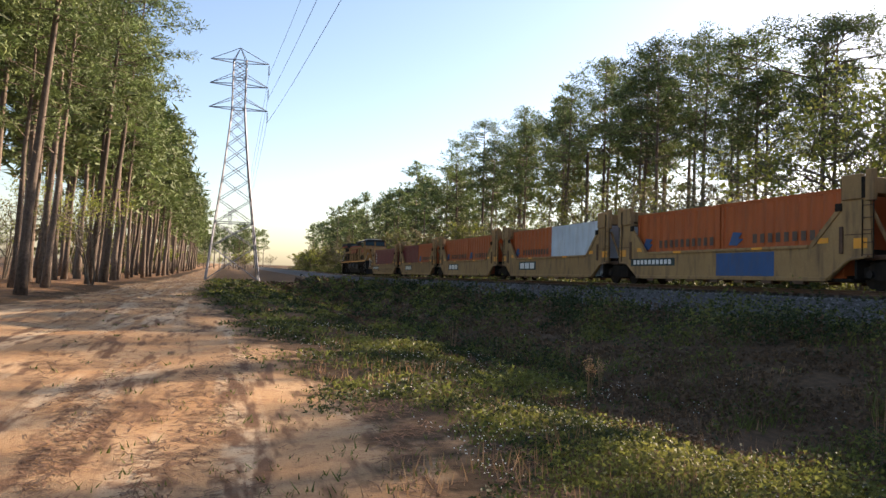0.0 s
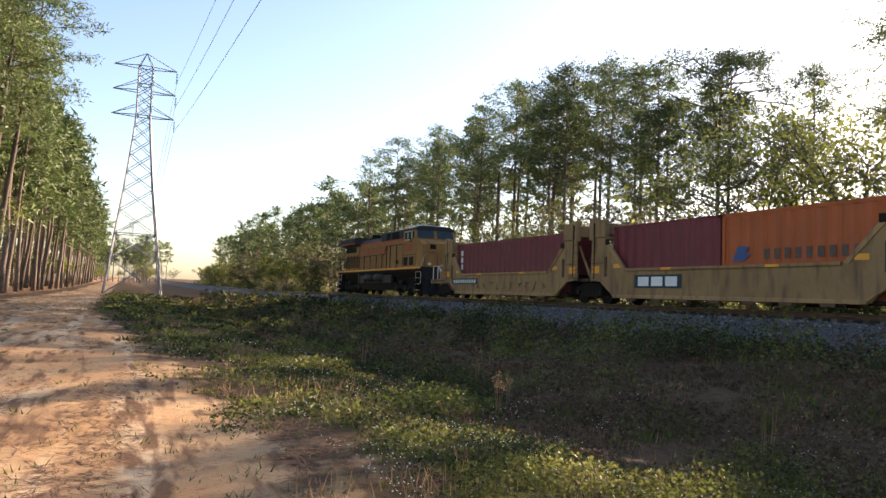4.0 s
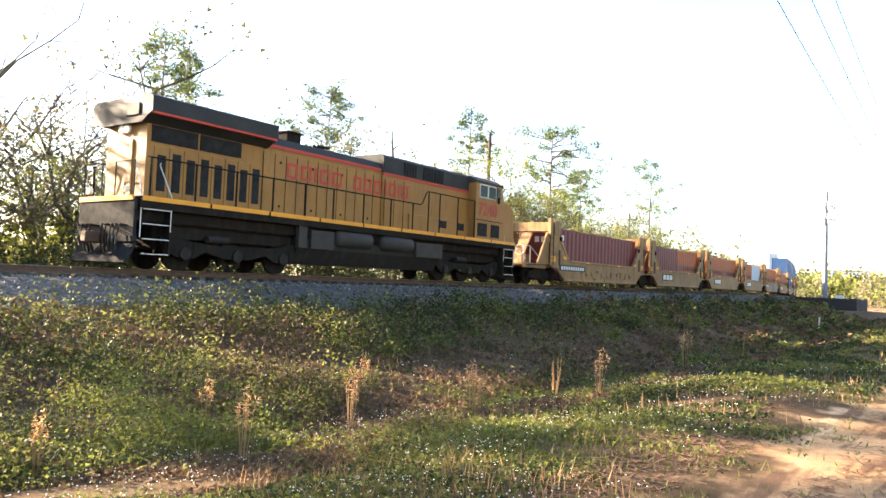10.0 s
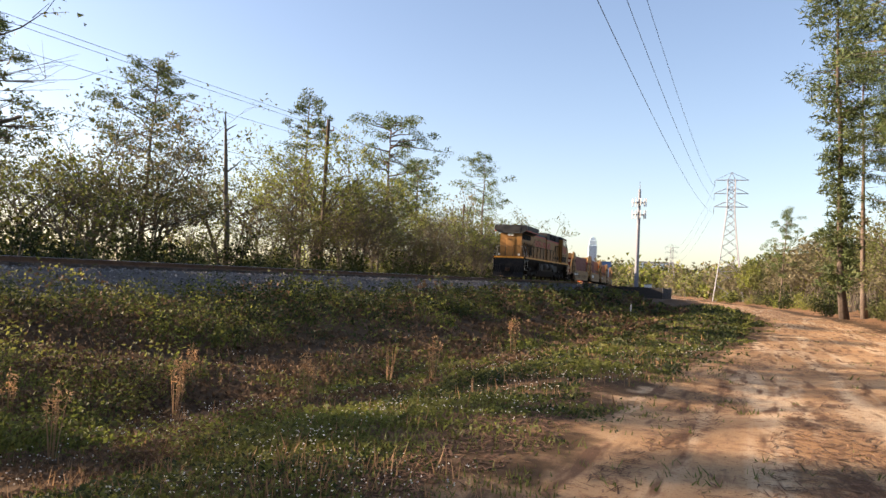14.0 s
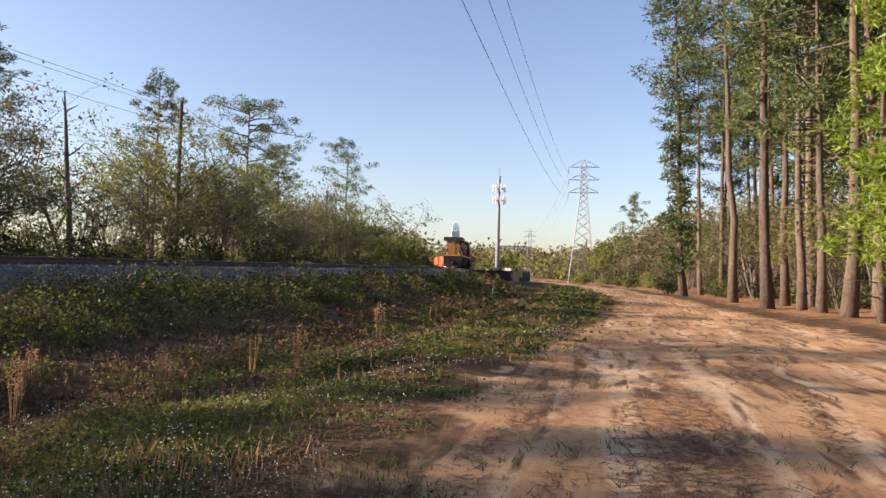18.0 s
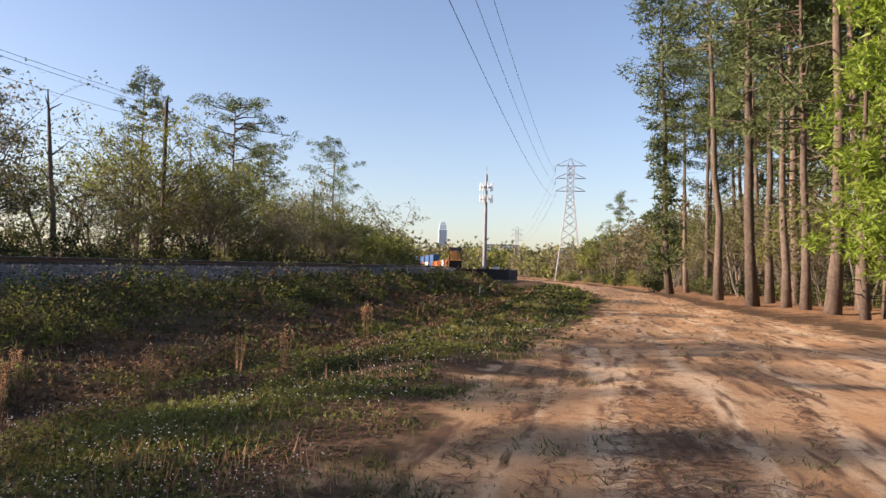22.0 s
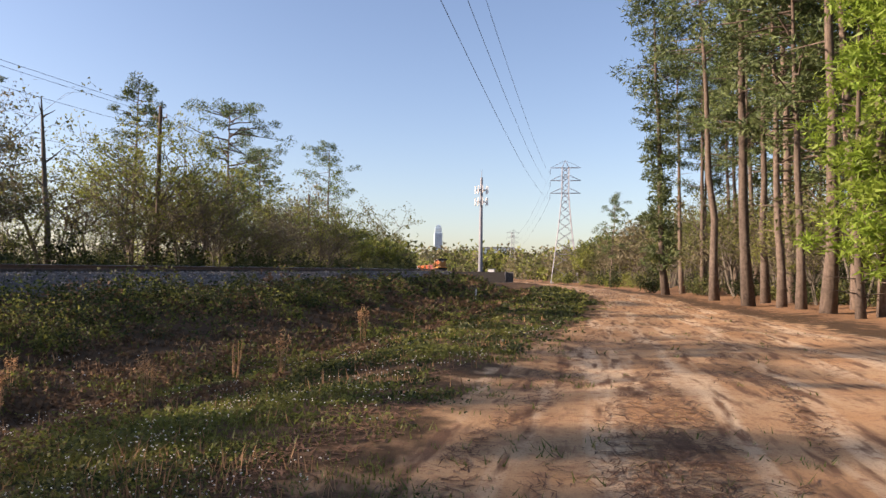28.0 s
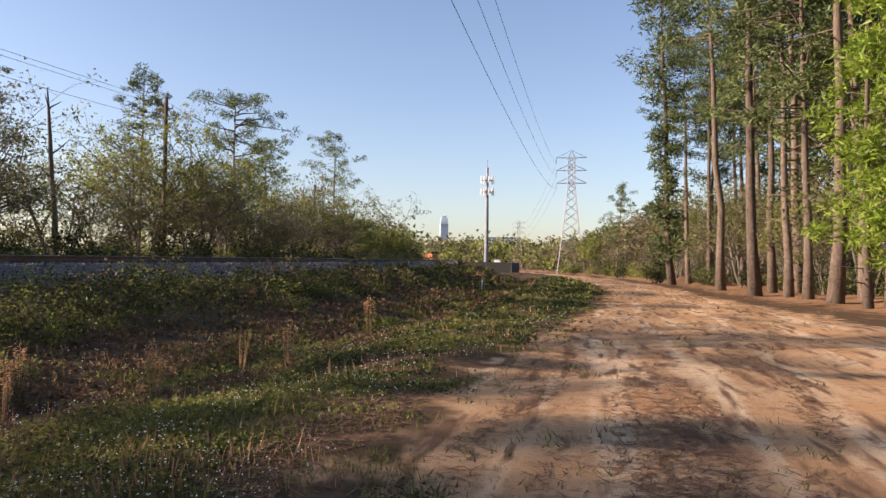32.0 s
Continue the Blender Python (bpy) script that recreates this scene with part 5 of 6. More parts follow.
while x < 84:
    edge = -12.6 if x < 70 else -9.5
    for row in range(3):
        kind = RND.choice((PINES + SPARSE + [LEAFY[1]], PINES + SPARSE, FAR_PINES)[row])
        plant(kind, x + RND.uniform(-2, 2), edge - row * 4.0 - RND.uniform(0, 3), RND.uniform(0.8, 1.1), RND.uniform(0, 3))
    for row in range(3):
        plant(RND.choice(LEAFY), x + RND.uniform(-2.5, 2.5), edge - 1 - RND.uniform(0, 7), RND.uniform(0.55, 1.0))
    for row in range(3):
        plant(RND.choice(BUSHES), x + RND.uniform(-2.6, 2.6), edge - 0.6 - row * 1.8 - RND.uniform(0, 2), RND.uniform(0.45, 1.05))
    x += 5.2
x = 84.0
while x < 235:
    edge = float(road_y(x)) - 9.0
    plant(RND.choice(BUSHES), x + RND.uniform(-2, 2), edge + RND.uniform(-2, 2), RND.uniform(0.9, 1.5))
    for row in range(3):
        plant(RND.choice(LEAFY if x < 110 else FAR_LEAFY), x + RND.uniform(-2, 2), edge - 3 - row * 5 - RND.uniform(0, 3), RND.uniform(0.9, 1.3) * (1 + 0.15 * row))
    x += 7.5
plant(SPARSE[2], 132, -4.6, 0.86, -3)
far_rng = np.random.default_rng(61)
fx = np.concatenate([far_rng.uniform(235, 520, 1300), far_rng.uniform(560, 700, 900)])
fy = np.concatenate([far_rng.uniform(-170, 190, 1300), far_rng.uniform(-260, 300, 900)])
ok = ((fx > 560) | (np.abs(fy - track_y(fx)) > 11) & (np.abs(fy - road_y(fx)) > 8)) & (np.hypot(fx - 221, fy - 5.6) > 14)
fx, fy = fx[ok], fy[ok]
tops = 8 + 5 * np.sin(fx * 0.11) * np.sin(fy * 0.13) + far_rng.uniform(-2, 3, len(fx)) + np.where(fx > 560, 13, 0)
mids = np.stack([fx, fy, ground_z(fx, fy) + tops * 0.62], -1)
for name, leaf, pick in (("far_wood", OLIVE, slice(0, None, 3)), ("far_spring_wood", SPRING, slice(1, None, 3)), ("far_bare_wood", BUD, slice(2, None, 3))):
    near = fx[pick] < 540
    v1, f1 = leaves(far_rng, mids[pick][near], (tops[pick] * 0.42)[near], 22000, 1.0, 1.3, 1.25)
    v2, f2 = leaves(far_rng, mids[pick][~near], (tops[pick] * 0.42)[~near], 14000, 2.3, 1.1, 1.15)
    v, f = np.concatenate([v1, v2]), np.concatenate([f1, np.asarray(f2) + len(v1)])
    v[:, 2] = np.maximum(v[:, 2], 0.3)
    tagged(new(name, cloud(name, v, f, leaf)), "far belt of spring woodland beyond the clearing", "wood", kind="stuff")
stems = Shape()
for px, py, pt in zip(fx[::2], fy[::2], tops[::2]):
    stems.tube([(px, py, -0.5), (px + far_rng.uniform(-1, 1), py + far_rng.uniform(-1, 1), pt * 0.8)], [0.22, 0.08], 4, False)
tagged(new("far_trunks", stems.mesh("far_trunks", GREY_BARK)), "grey trunks of the far woodland", "wood", kind="stuff")
for k in range(34):
    x = -340 - 11 * k
    plant(RND.choice(FAR_LEAFY + FAR_PINES), x, RND.uniform(8, 14) if k % 2 else RND.uniform(-16, -11), RND.uniform(0.7, 1.1))
for k in range(16):
    plant(RND.choice(FAR_LEAFY + FAR_PINES), -760 - RND.uniform(0, 60), -45 + 6 * k, RND.uniform(1.0, 1.5))
for k in range(14):
    plant(FAR_PINES[k % 2], -410 - RND.uniform(0, 30), -15 + 2.6 * k, RND.uniform(0.75, 0.95))
# beyond the track: a thicket of shrubs and thin spring trees
x = -330.0
while x < 240:
    ty = float(track_y(x))
    leafy = LEAFY if -100 < x < 120 else FAR_LEAFY
    if -45 < x < 130:
        # two rows of dark shrubs added to block bright gaps under the train
        plant(BUSHES[0], x + RND.uniform(-2, 2), ty + 6.4 + RND.uniform(0, 1.2), RND.uniform(0.55, 0.9))
        plant(BUSHES[0], x + RND.uniform(-2, 2), ty + 9.8 + RND.uniform(0, 1.5), RND.uniform(0.8, 1.25))
    for k in range(4 if -45 < x < 20 else 3):
        plant(RND.choice(BUSHES[:2] if k < 2 else BUSHES), x + RND.uniform(-2.4, 2.4), ty + 7.5 + k * 2.4 + RND.uniform(0, 2.5), RND.uniform(0.7, 1.45) * (1 + 0.12 * k) * (0.66 if 28 < x < 112 else 1.0))
    if 3 < x < 100:
        for k in range(2 if x < 30 else 1):
            stand(RND.choice(THICKET), x + RND.uniform(-2.4, 2.4), ty + 11 + RND.uniform(0, 6), RND.uniform(5.5, 11.0) + 0.03 * x if x < 30 or x > 52 else RND.uniform(4.5, 7.5))
    if -24 < x < 22:
        # below x -8 more and taller trees are added to shade the ditch
        for k in range(4 if x < -8 else 2):
            stand(RND.choice(LEAFY), x + RND.uniform(-2, 2), ty + 11.5 + RND.uniform(0, 4), RND.uniform(9.0, 11.5) if x < -8 else RND.uniform(6.0, 8.2))
    else:
        plant(RND.choice(leafy), x + RND.uniform(-2, 2), ty + 11 + RND.uniform(0, 5), RND.uniform(0.6, 0.9) if x > -30 else RND.uniform(0.7, 1.1))
    if -20 < x < 22:
        plant(RND.choice(BARE), x + RND.uniform(-2, 2), ty + 17 + RND.uniform(0, 8), RND.uniform(0.5, 0.8))
    elif x > 22:
        if x > 90 or RND.random() < 0.45:
            plant(RND.choice(THICKET + BARE[:1] if x < 90 else leafy), x + RND.uniform(-2, 2), ty + 15 + RND.uniform(0, 6), RND.uniform(0.6, 1.2))
        if x > 60 and RND.random() < 0.5:
            plant(RND.choice(leafy), x + RND.uniform(-2, 2), ty + 22 + RND.uniform(0, 8), RND.uniform(1.2, 1.6))
    elif x > -33:
        plant(RND.choice(leafy), x + RND.uniform(-2, 2), ty + 15 + RND.uniform(0, 6), RND.uniform(0.85, 1.15))
    else:
        pines = PINES if x > -105 else FAR_PINES
        grow = 0.72 if x > -48 else 0.86
        plant(RND.choice(pines), x + RND.uniform(-2, 2), ty + 15 + RND.uniform(0, 5), grow * RND.uniform(0.85, 1.05))
        pines = pines if x > -60 else FAR_PINES
        plant(RND.choice(pines + SPARSE[:1]), x + RND.uniform(-2, 2), ty + 21 + RND.uniform(0, 5), grow * RND.uniform(0.85, 1.05))
        plant(RND.choice(leafy), x + RND.uniform(-2, 2), ty + 9.5 + RND.uniform(0, 4), RND.uniform(0.7, 1.1))
        plant(RND.choice(pines + leafy), x + RND.uniform(-2, 2), ty + 28 + RND.uniform(0, 8), RND.uniform(0.75, 0.95))
    x += 4.6 + abs(x) / 50
x = -70.0
while x < 150:
    plant(BUSHES[int(x) % 2], x + RND.uniform(-1, 1), float(track_y(x)) + 36 + RND.uniform(0, 5), RND.uniform(1.5, 2.1))
    x += 3.6
# single trees that stand out above the thicket
# the sparse pines at y 37.5 are added to cast shade on the foreground
for kind, x, y, top in ((PINES[3], -113, 36, 23.2), (PINES[1], -97, 36, 20.9), (PINES[3], -86, 36, 20.7), (PINES[0], -75, 36, 21.8), (PINES[3], -70, 34, 22.3), (PINES[1], -65, 36, 23.6), (PINES[0], -61.5, 38, 23.2), (PINES[3], -58, 36, 22.8),
                        (PINES[1], -54, 35, 22.2), (PINES[0], -50, 36, 21.9), (PINES[1], -47, 37, 20.6), (SPARSE[0], -43.5, 36, 19.5), (SPARSE[1], -37.5, 36, 19.3), (LEAFY[0], -27.6, 34, 14.8), (LEAFY[2], -30.5, 35, 13.8), (LEAFY[0], -25, 36, 13.8), (THICKET[2], -33, 35, 13.5),
                        (SPARSE[2], -22.7, 36, 19.1), (SPARSE[0], -15.9, 34, 19.0), (SNAG, -11.2, 34, 12.5), (SPARSE[2], -9.4, 36, 12.9), (SPARSE[0], -6.9, 34, 17.0), (SPARSE[2], -4.0, 36, 15.1), (SPARSE[0], -8.6, 37.5, 15.6), (SPARSE[2], -1.6, 37.5, 14.6), (SPARSE[0], -13.2, 37, 15.5), (SPARSE[1], 3.9, 34, 18.4),
                        (BARE[1], 13.1, 38, 16.3), (THICKET[0], 10.5, 37, 13.0), (BARE[0], 18.7, 36, 15.6), (BARE[1], 16.5, 34, 13.0), (SPARSE[2], 23.0, 36, 15.5), (SPARSE[2], 26.5, 38, 15.5), (THICKET[1], 30, 35, 12.5), (THICKET[1], 32.5, 36, 13.2), (THICKET[0], 33.8, 34.5, 12.5), (SPARSE[0], 37.8, 38, 15.9), (THICKET[1], 35, 35, 13.0), (SNAG, 40.6, 33, 12.6), (BARE[0], 39.5, 36, 12.1), (BARE[0], 45.5, 37, 12.5),
                        (SPARSE[2], 56.6, 38, 18.9), (LEAFY[0], 55.5, 36, 14.3), (LEAFY[0], 53, 35, 13.2), (LEAFY[0], 58.5, 37, 15), (SPARSE[1], 74.5, 38.5, 21.3), (SPARSE[0], 90, 42, 18.5), (PINES[3], 136, 49, 28), (LEAFY[3], 122, 48, 20), (LEAFY[1], 215, 62, 25), (LEAFY[1], 70, 38, 12.5),
                        (LEAFY[0], 47.5, 35.5, 10.5), (LEAFY[1], 64, 37.5, 12), (LEAFY[2], 84, 41, 13.5), (LEAFY[0], 98, 43, 14), (LEAFY[2], 73, 39, 10.5)):
    stand(kind, x, y, top)


def join_undergrowth():
    """The shrubs deep in the woods and far along the line, one mass of leaves for each kind of leaf."""
    rs = np.random.default_rng(62)
    for kind, name, label in zip(BUSHES, ("dark_undergrowth", "olive_undergrowth", "fresh_undergrowth"), ("dark green undergrowth deep in the wood", "olive green undergrowth deep in the wood", "yellow-green undergrowth deep in the wood")):
        me = [c for c in kind.children if c.name.startswith("foliage")][0].data
        v = np.array([w.co[:] for w in me.vertices])
        f = np.array([p.vertices[:] for p in me.polygons])
        vs, fs = [], []
        for k, x, y, z, s in UNDERGROWTH:
            if k == kind:
                a = rs.uniform(0, 2 * math.pi)
                c, d = math.cos(a) * s, math.sin(a) * s
                fs.append(f + len(v) * len(vs))
                vs.append(np.stack([x + v[:, 0] * c - v[:, 1] * d, y + v[:, 0] * d + v[:, 1] * c, z + v[:, 2] * s], -1))
        ob = new(name, cloud(name, np.concatenate(vs), np.concatenate(fs), me.materials[0]))
        tagged(ob, label, "undergrowth", kind="stuff")


join_undergrowth()
for kind in PINES + FAR_PINES + SPARSE + FAR_LEAFY + LEAFY + BARE + THICKET + BUSHES + [SNAG, GLOW, IVY]:
    for o in (*kind.children_recursive, kind):
        bpy.data.objects.remove(o)


# ---- grass, weeds and stones ----
G = np.random.default_rng(3)


def scatter(n, near=1.9, far=120.0):
    """Places on the land on the train's side of the eye, thinning out with distance."""
    r = near * (far / near) ** G.uniform(0, 1, n)
    a = G.uniform(-0.30, math.pi + 0.22, n)
    return r * np.cos(a), r * np.sin(a), r


def patchy(x, y):
    return 0.5 + 0.22 * (np.sin(x * 1.3 + 2 * np.sin(y * 0.9)) + np.sin(y * 1.9 + 1.5 * np.sin(x * 0.7)) + 0.6 * np.sin(x * 3.7 + y * 2.9))


# the patch at (-8, 6.6) is brown ground, darkened further for the shade there
BROWN = [(14, 9.6, 5, 1.8), (23, 9.4, 6, 1.8), (-8, 6.6, 2.6, 1.6), (10, 7.4, 3, 0.9), (-11, 9.8, 5.5, 3.0), (8, 12.6, 2.6, 0.9), (17, 8.6, 4, 1.1), (-24, 9.5, 5, 2), (31, 9.5, 6, 1.6), (4, 6.2, 2.4, 0.9), (46, 9.5, 8, 2), (-4, 14.6, 7, 0.8), (12, 5.6, 2.2, 0.7)]


def brown(x, y):
    """How far the growth at a place has died back; one patch also stands for shade."""
    return np.max([np.exp(-((x - a) / c) ** 2 - ((y - b) / d) ** 2) for a, b, c, d in BROWN], 0) + 0.5 * (patchy(x * 1.9 + 3, y * 1.7) - 0.5)


def verge(x, y, bare):
    """Above nought where plants have taken hold on the edge of the clay."""
    return 0.40 - bare + 0.55 * (patchy(x, y) - 0.5) + 0.35 * (patchy(x * 3.1 + 5, y * 2.7) - 0.5) + 0.09 * G.normal(size=len(x))


def sprigs(name, x, y, high, wide, count, material, label, category, spread=0.10, stiff=0.35):
    """Tufts of blades, each one a narrow triangle."""
    n = len(x)
    base = np.stack([x, y, ground_z(x, y) - 0.02], -1).repeat(count, 0)
    m = n * count
    base[:, :2] += G.normal(size=(m, 2)) * spread
    a = G.uniform(0, 2 * math.pi, m)
    hgt = np.repeat(high, count) * G.uniform(0.5, 1.15, m)
    wid = np.repeat(wide, count) * G.uniform(0.7, 1.3, m)
    tip = base + np.stack([G.normal(size=m) * stiff * hgt, G.normal(size=m) * stiff * hgt, hgt], -1)
    across = np.stack([np.cos(a) * wid, np.sin(a) * wid, 0 * a], -1)
    v = np.stack([base - across, base + across, tip], 1).reshape(-1, 3)
    ob = new(name, cloud(name, v, np.arange(m * 3).reshape(-1, 3), material))
    return tagged(ob, label, category, kind="stuff")


def leafage(name, x, y, high, size, count, material, label, category, width=0.16):
    """Low leafy plants: loose leaves about a short stem."""
    n = len(x)
    m = n * count
    hh = np.repeat(high, count)
    c = np.stack([x, y, ground_z(x, y)], -1).repeat(count, 0)
    up = G.uniform(0.1, 1, m)
    c[:, :2] += G.normal(size=(m, 2)) * (width * (0.5 + hh))[:, None]
    c[:, 2] += hh * up
    s = np.repeat(size, count) * G.uniform(0.6, 1.4, m)
    a = G.normal(size=(m, 3)) * (1, 1, 0.6)
    a /= np.linalg.norm(a, axis=1, keepdims=True)
    b = np.cross(a, G.normal(size=(m, 3)))
    b /= np.linalg.norm(b, axis=1, keepdims=True)
    v = np.stack([c - b * s[:, None] * 0.45, c + b * s[:, None] * 0.45, c + a * s[:, None] * 1.3], 1).reshape(-1, 3)
    ob = new(name, cloud(name, v, np.arange(m * 3).reshape(-1, 3), material))
    return tagged(ob, label, category, kind="stuff")


def stones(name, p, size, material, label, category):
    n = len(p)
    unit = np.array([(1, 0, 0), (-1, 0, 0), (0, 1, 0), (0, -1, 0), (0, 0, 1), (0, 0, -1)], float)
    q = unit[None] * G.uniform(0.5, 1.1, (n, 6, 1)) + G.normal(size=(n, 6, 3)) * 0.18
    a = G.uniform(0, 2 * math.pi, n)
    c, s = np.cos(a)[:, None], np.sin(a)[:, None]
    q = np.stack([q[..., 0] * c - q[..., 1] * s, q[..., 0] * s + q[..., 1] * c, q[..., 2] * 0.75], -1)
    v = (p[:, None] + q * size[:, None, None]).reshape(-1, 3)
    f = np.array([(0, 2, 4), (2, 1, 4), (1, 3, 4), (3, 0, 4), (2, 0, 5), (1, 2, 5), (3, 1, 5), (0, 3, 5)])
    f = (f[None] + 6 * np.arange(n)[:, None, None]).reshape(-1, 3)
    ob = new(name, cloud(name, v, f, material))
    return tagged(ob, label, category, kind="stuff")


x, y, r = scatter(165000)
off, bare = y - track_y(x), bareness(x, y)
keep = (off < -11.0) & (y > -1.5 + road_y(x)) & (verge(x, y, bare) > 0) & (patchy(x * 0.75 + 11, y * 0.8 + 2) + 0.1 * G.normal(size=len(x)) > np.where(off > -14.5, 0.58, 0.40)) & (brown(x, y) < 0.5)
xs, ys, rr = x[keep], y[keep], r[keep]
sprigs("grass", xs, ys, G.uniform(0.03, 0.085, len(xs)) * (1 + rr / 70), 0.004 + 0.0014 * rr, 3, BLADE, "short bright green grass of the verge", "grass", 0.09)
keep = (off > -13.5) & (off < -4.2) & (patchy(x * 0.8, y * 0.8 + 4) > 0.6) & (G.uniform(size=len(x)) < 0.5)
xs, ys, rr = x[keep], y[keep], r[keep]
sprigs("bank_grass", xs, ys, G.uniform(0.10, 0.34, len(xs)) * (1 + rr / 120), 0.004 + 0.0010 * rr, 3, BLADE, "rank grass on the railway bank", "grass", 0.12)
x, y, r = scatter(165000)
off, bare = y - track_y(x), bareness(x, y)
keep = (off < -4.1) & (y > road_y(x) + 2) & (verge(x, y, bare) > 0.12) & (patchy(x * 0.9 + 7, y * 0.9) > 0.2)
xs, ys, rr, oo = x[keep], y[keep], r[keep], off[keep]
clump = np.clip(patchy(xs * 0.8, ys * 0.8 + 4), 0, 1)
tall = np.where(oo > -9, 0.46, np.where(oo > -13, 0.24, np.where(oo > -15.2, 0.13, 0.07))) * (0.30 + 2.6 * clump ** 2.2)
tone = patchy(xs * 0.75 + 11, ys * 0.8 + 2) + 0.13 * G.normal(size=len(xs)) + 0.35 * (clump - 0.5)
ditch = np.exp(-((oo + 11.5) / 2.6) ** 2) * np.where((xs > -16) & (xs < 10), 0.16, 0.10)
lush = tone - ditch * 0.7 + 0.2 * np.exp(-((xs - 4) / 9) ** 2) > 0.62
dry = (tone - ditch < 0.47) & (oo > -15.5) | (oo > -6.0) & (np.abs(xs + 3) < 11) & (G.uniform(size=len(xs)) < 0.8)
died = (brown(xs, ys) > 0.42) & (G.uniform(size=len(xs)) < 0.78)
lush, dry = lush & ~died, dry | died
tall = np.where(died, tall * 0.6, tall)
green = ~lush & ~dry
leafage("dead_weeds", xs[dry], ys[dry], tall[dry] * 0.9, 0.010 + 0.0034 * rr[dry], 5, DEAD, "dead brown weeds in the ditch", "weeds")
leafage("weeds", xs[green], ys[green], tall[green], 0.010 + 0.0031 * rr[green], 5, WEED, "low dark green weeds covering ditch and bank", "weeds")
leafage("leafy_weeds", xs[lush], ys[lush], tall[lush] * 1.1, 0.011 + 0.0031 * rr[lush], 5, LUSH, "fresh yellow-green weeds in patches on ditch and bank", "weeds")
# bushy clumps that stand up out of the weeds
cx, cy, cr = scatter(26000, 3.4, 80)
co = cy - track_y(cx)
keep = (co < np.where(np.abs(cx) < 9, -6.0, -4.6)) & (cy > road_y(cx) + 7.4) & (brown(cx, cy) < 0.42) & (patchy(cx * 0.5 + 4, cy * 0.55) + 0.3 * (patchy(cx * 1.7, cy * 1.6 + 2) - 0.5) > 0.44) & (G.uniform(size=len(cx)) < np.where(co > -9.5, 0.75, 0.42))
cx, cy, cr, co = cx[keep], cy[keep], cr[keep], co[keep]
up = np.where(co > -8.5, G.uniform(0.3, 0.95, len(cx)), np.where(co > -13, G.uniform(0.2, 0.6, len(cx)), G.uniform(0.06, 0.18, len(cx))))
# leaf colour also carries light: bright in the middle, dark on shaded bank ends
fresh = np.exp(-((cx - 3) / 9) ** 2)
pick = patchy(cx * 0.45 + 9, cy * 0.6 + 1) + 0.16 * G.normal(size=len(cx)) + 0.3 * fresh - 0.22 * (np.abs(cx - 3) > 8) * (co > -13.5) < 0.56
for name, sel, leaf, label in (("dark_weed_clumps", pick, WEED, "bushy dark green weed clumps on the bank"), ("bright_weed_clumps", ~pick, LUSH, "bushy yellow-green weed clumps on the bank")):
    leafage(name, cx[sel], cy[sel], up[sel], 0.009 + 0.0024 * cr[sel], 58, leaf, label, "weeds", 0.17)
# single leafy stems along the top of the bank
tx, ty2, tr = scatter(9000, 6, 60)
to = ty2 - track_y(tx)
keep = (to > -8.0) & (to < np.where(np.abs(tx) < 9, -6.2, -4.3)) & (patchy(tx * 0.7 + 2, ty2 * 0.5) > 0.45)
tx, ty2, tr = tx[keep], ty2[keep], tr[keep]
sunny = G.uniform(size=len(tx)) < 0.25
for name, sel, leaf, label in (("tall_weeds", ~sunny, WEED, "tall dark leafy weed stems along the top of the bank"), ("tall_fresh_weeds", sunny, LUSH, "tall fresh weed stems along the top of the bank")):
    leafage(name, tx[sel], ty2[sel], G.uniform(0.5, 1.15, sel.sum()), 0.011 + 0.0019 * tr[sel], 34, leaf, label, "weeds", 0.06)
x, y, r = scatter(7000)
off = y - track_y(x)
keep = (off < -4.5) & (y > road_y(x) + 4.6) & (patchy(x * 0.6 + 3, y * 0.5 + 9) > 0.46)
xs, ys, rr = x[keep], y[keep], r[keep]
sprigs("dry_grass", xs, ys, G.uniform(0.10, 0.26, len(xs)), 0.003 + 0.0008 * rr, 5, STRAW, "dry brown stalks of last year's grass", "grass", 0.10, 0.25)
x, y, r = scatter(26000, 3.2, 45)
keep = (patchy(x * 1.3 + 6, y * 1.2 + 3) > 0.42) & ((y - track_y(x) < -12.5) | (G.uniform(size=len(x)) < 0.4)) & (y > road_y(x) + 4.3) & (y - track_y(x) < np.where(np.abs(x - 5) < 11, -5.5, -9.5)) & (patchy(x * 0.7 + 1, y * 0.8) > np.where(np.abs(x - 4) < 11, 0.22, 0.42)) & (r < 26) & (bareness(x, y) < 0.4)
xs, ys, rr = x[keep], y[keep], r[keep]
flowers = np.stack([xs, ys, ground_z(xs, ys) + G.uniform(0.05, 0.13, len(xs))], -1)
stones("clover_flowers", flowers, 0.006 + 0.0007 * rr, PETAL, "tiny white clover flowers in the grass", "flowers")
x, y, r = scatter(9000, 2.4, 60)
keep = (bareness(x, y) > 0.35)
xs, ys, rr = x[keep], y[keep], r[keep]
few = G.uniform(size=len(xs)) < 0.40 * patchy(xs, ys) + 0.45 * np.exp(-((ys - 0.9) / 1.3) ** 2) * patchy(xs * 1.6, ys * 1.9)
sprigs("road_weeds", xs[few], ys[few], G.uniform(0.04, 0.12, few.sum()), 0.004 + 0.0009 * rr[few], 5, BLADE, "scattered small weeds in the bare clay", "weeds", 0.06, 0.6)
clods = np.stack([xs, ys, ground_z(xs, ys) + 0.004], -1)[~few]
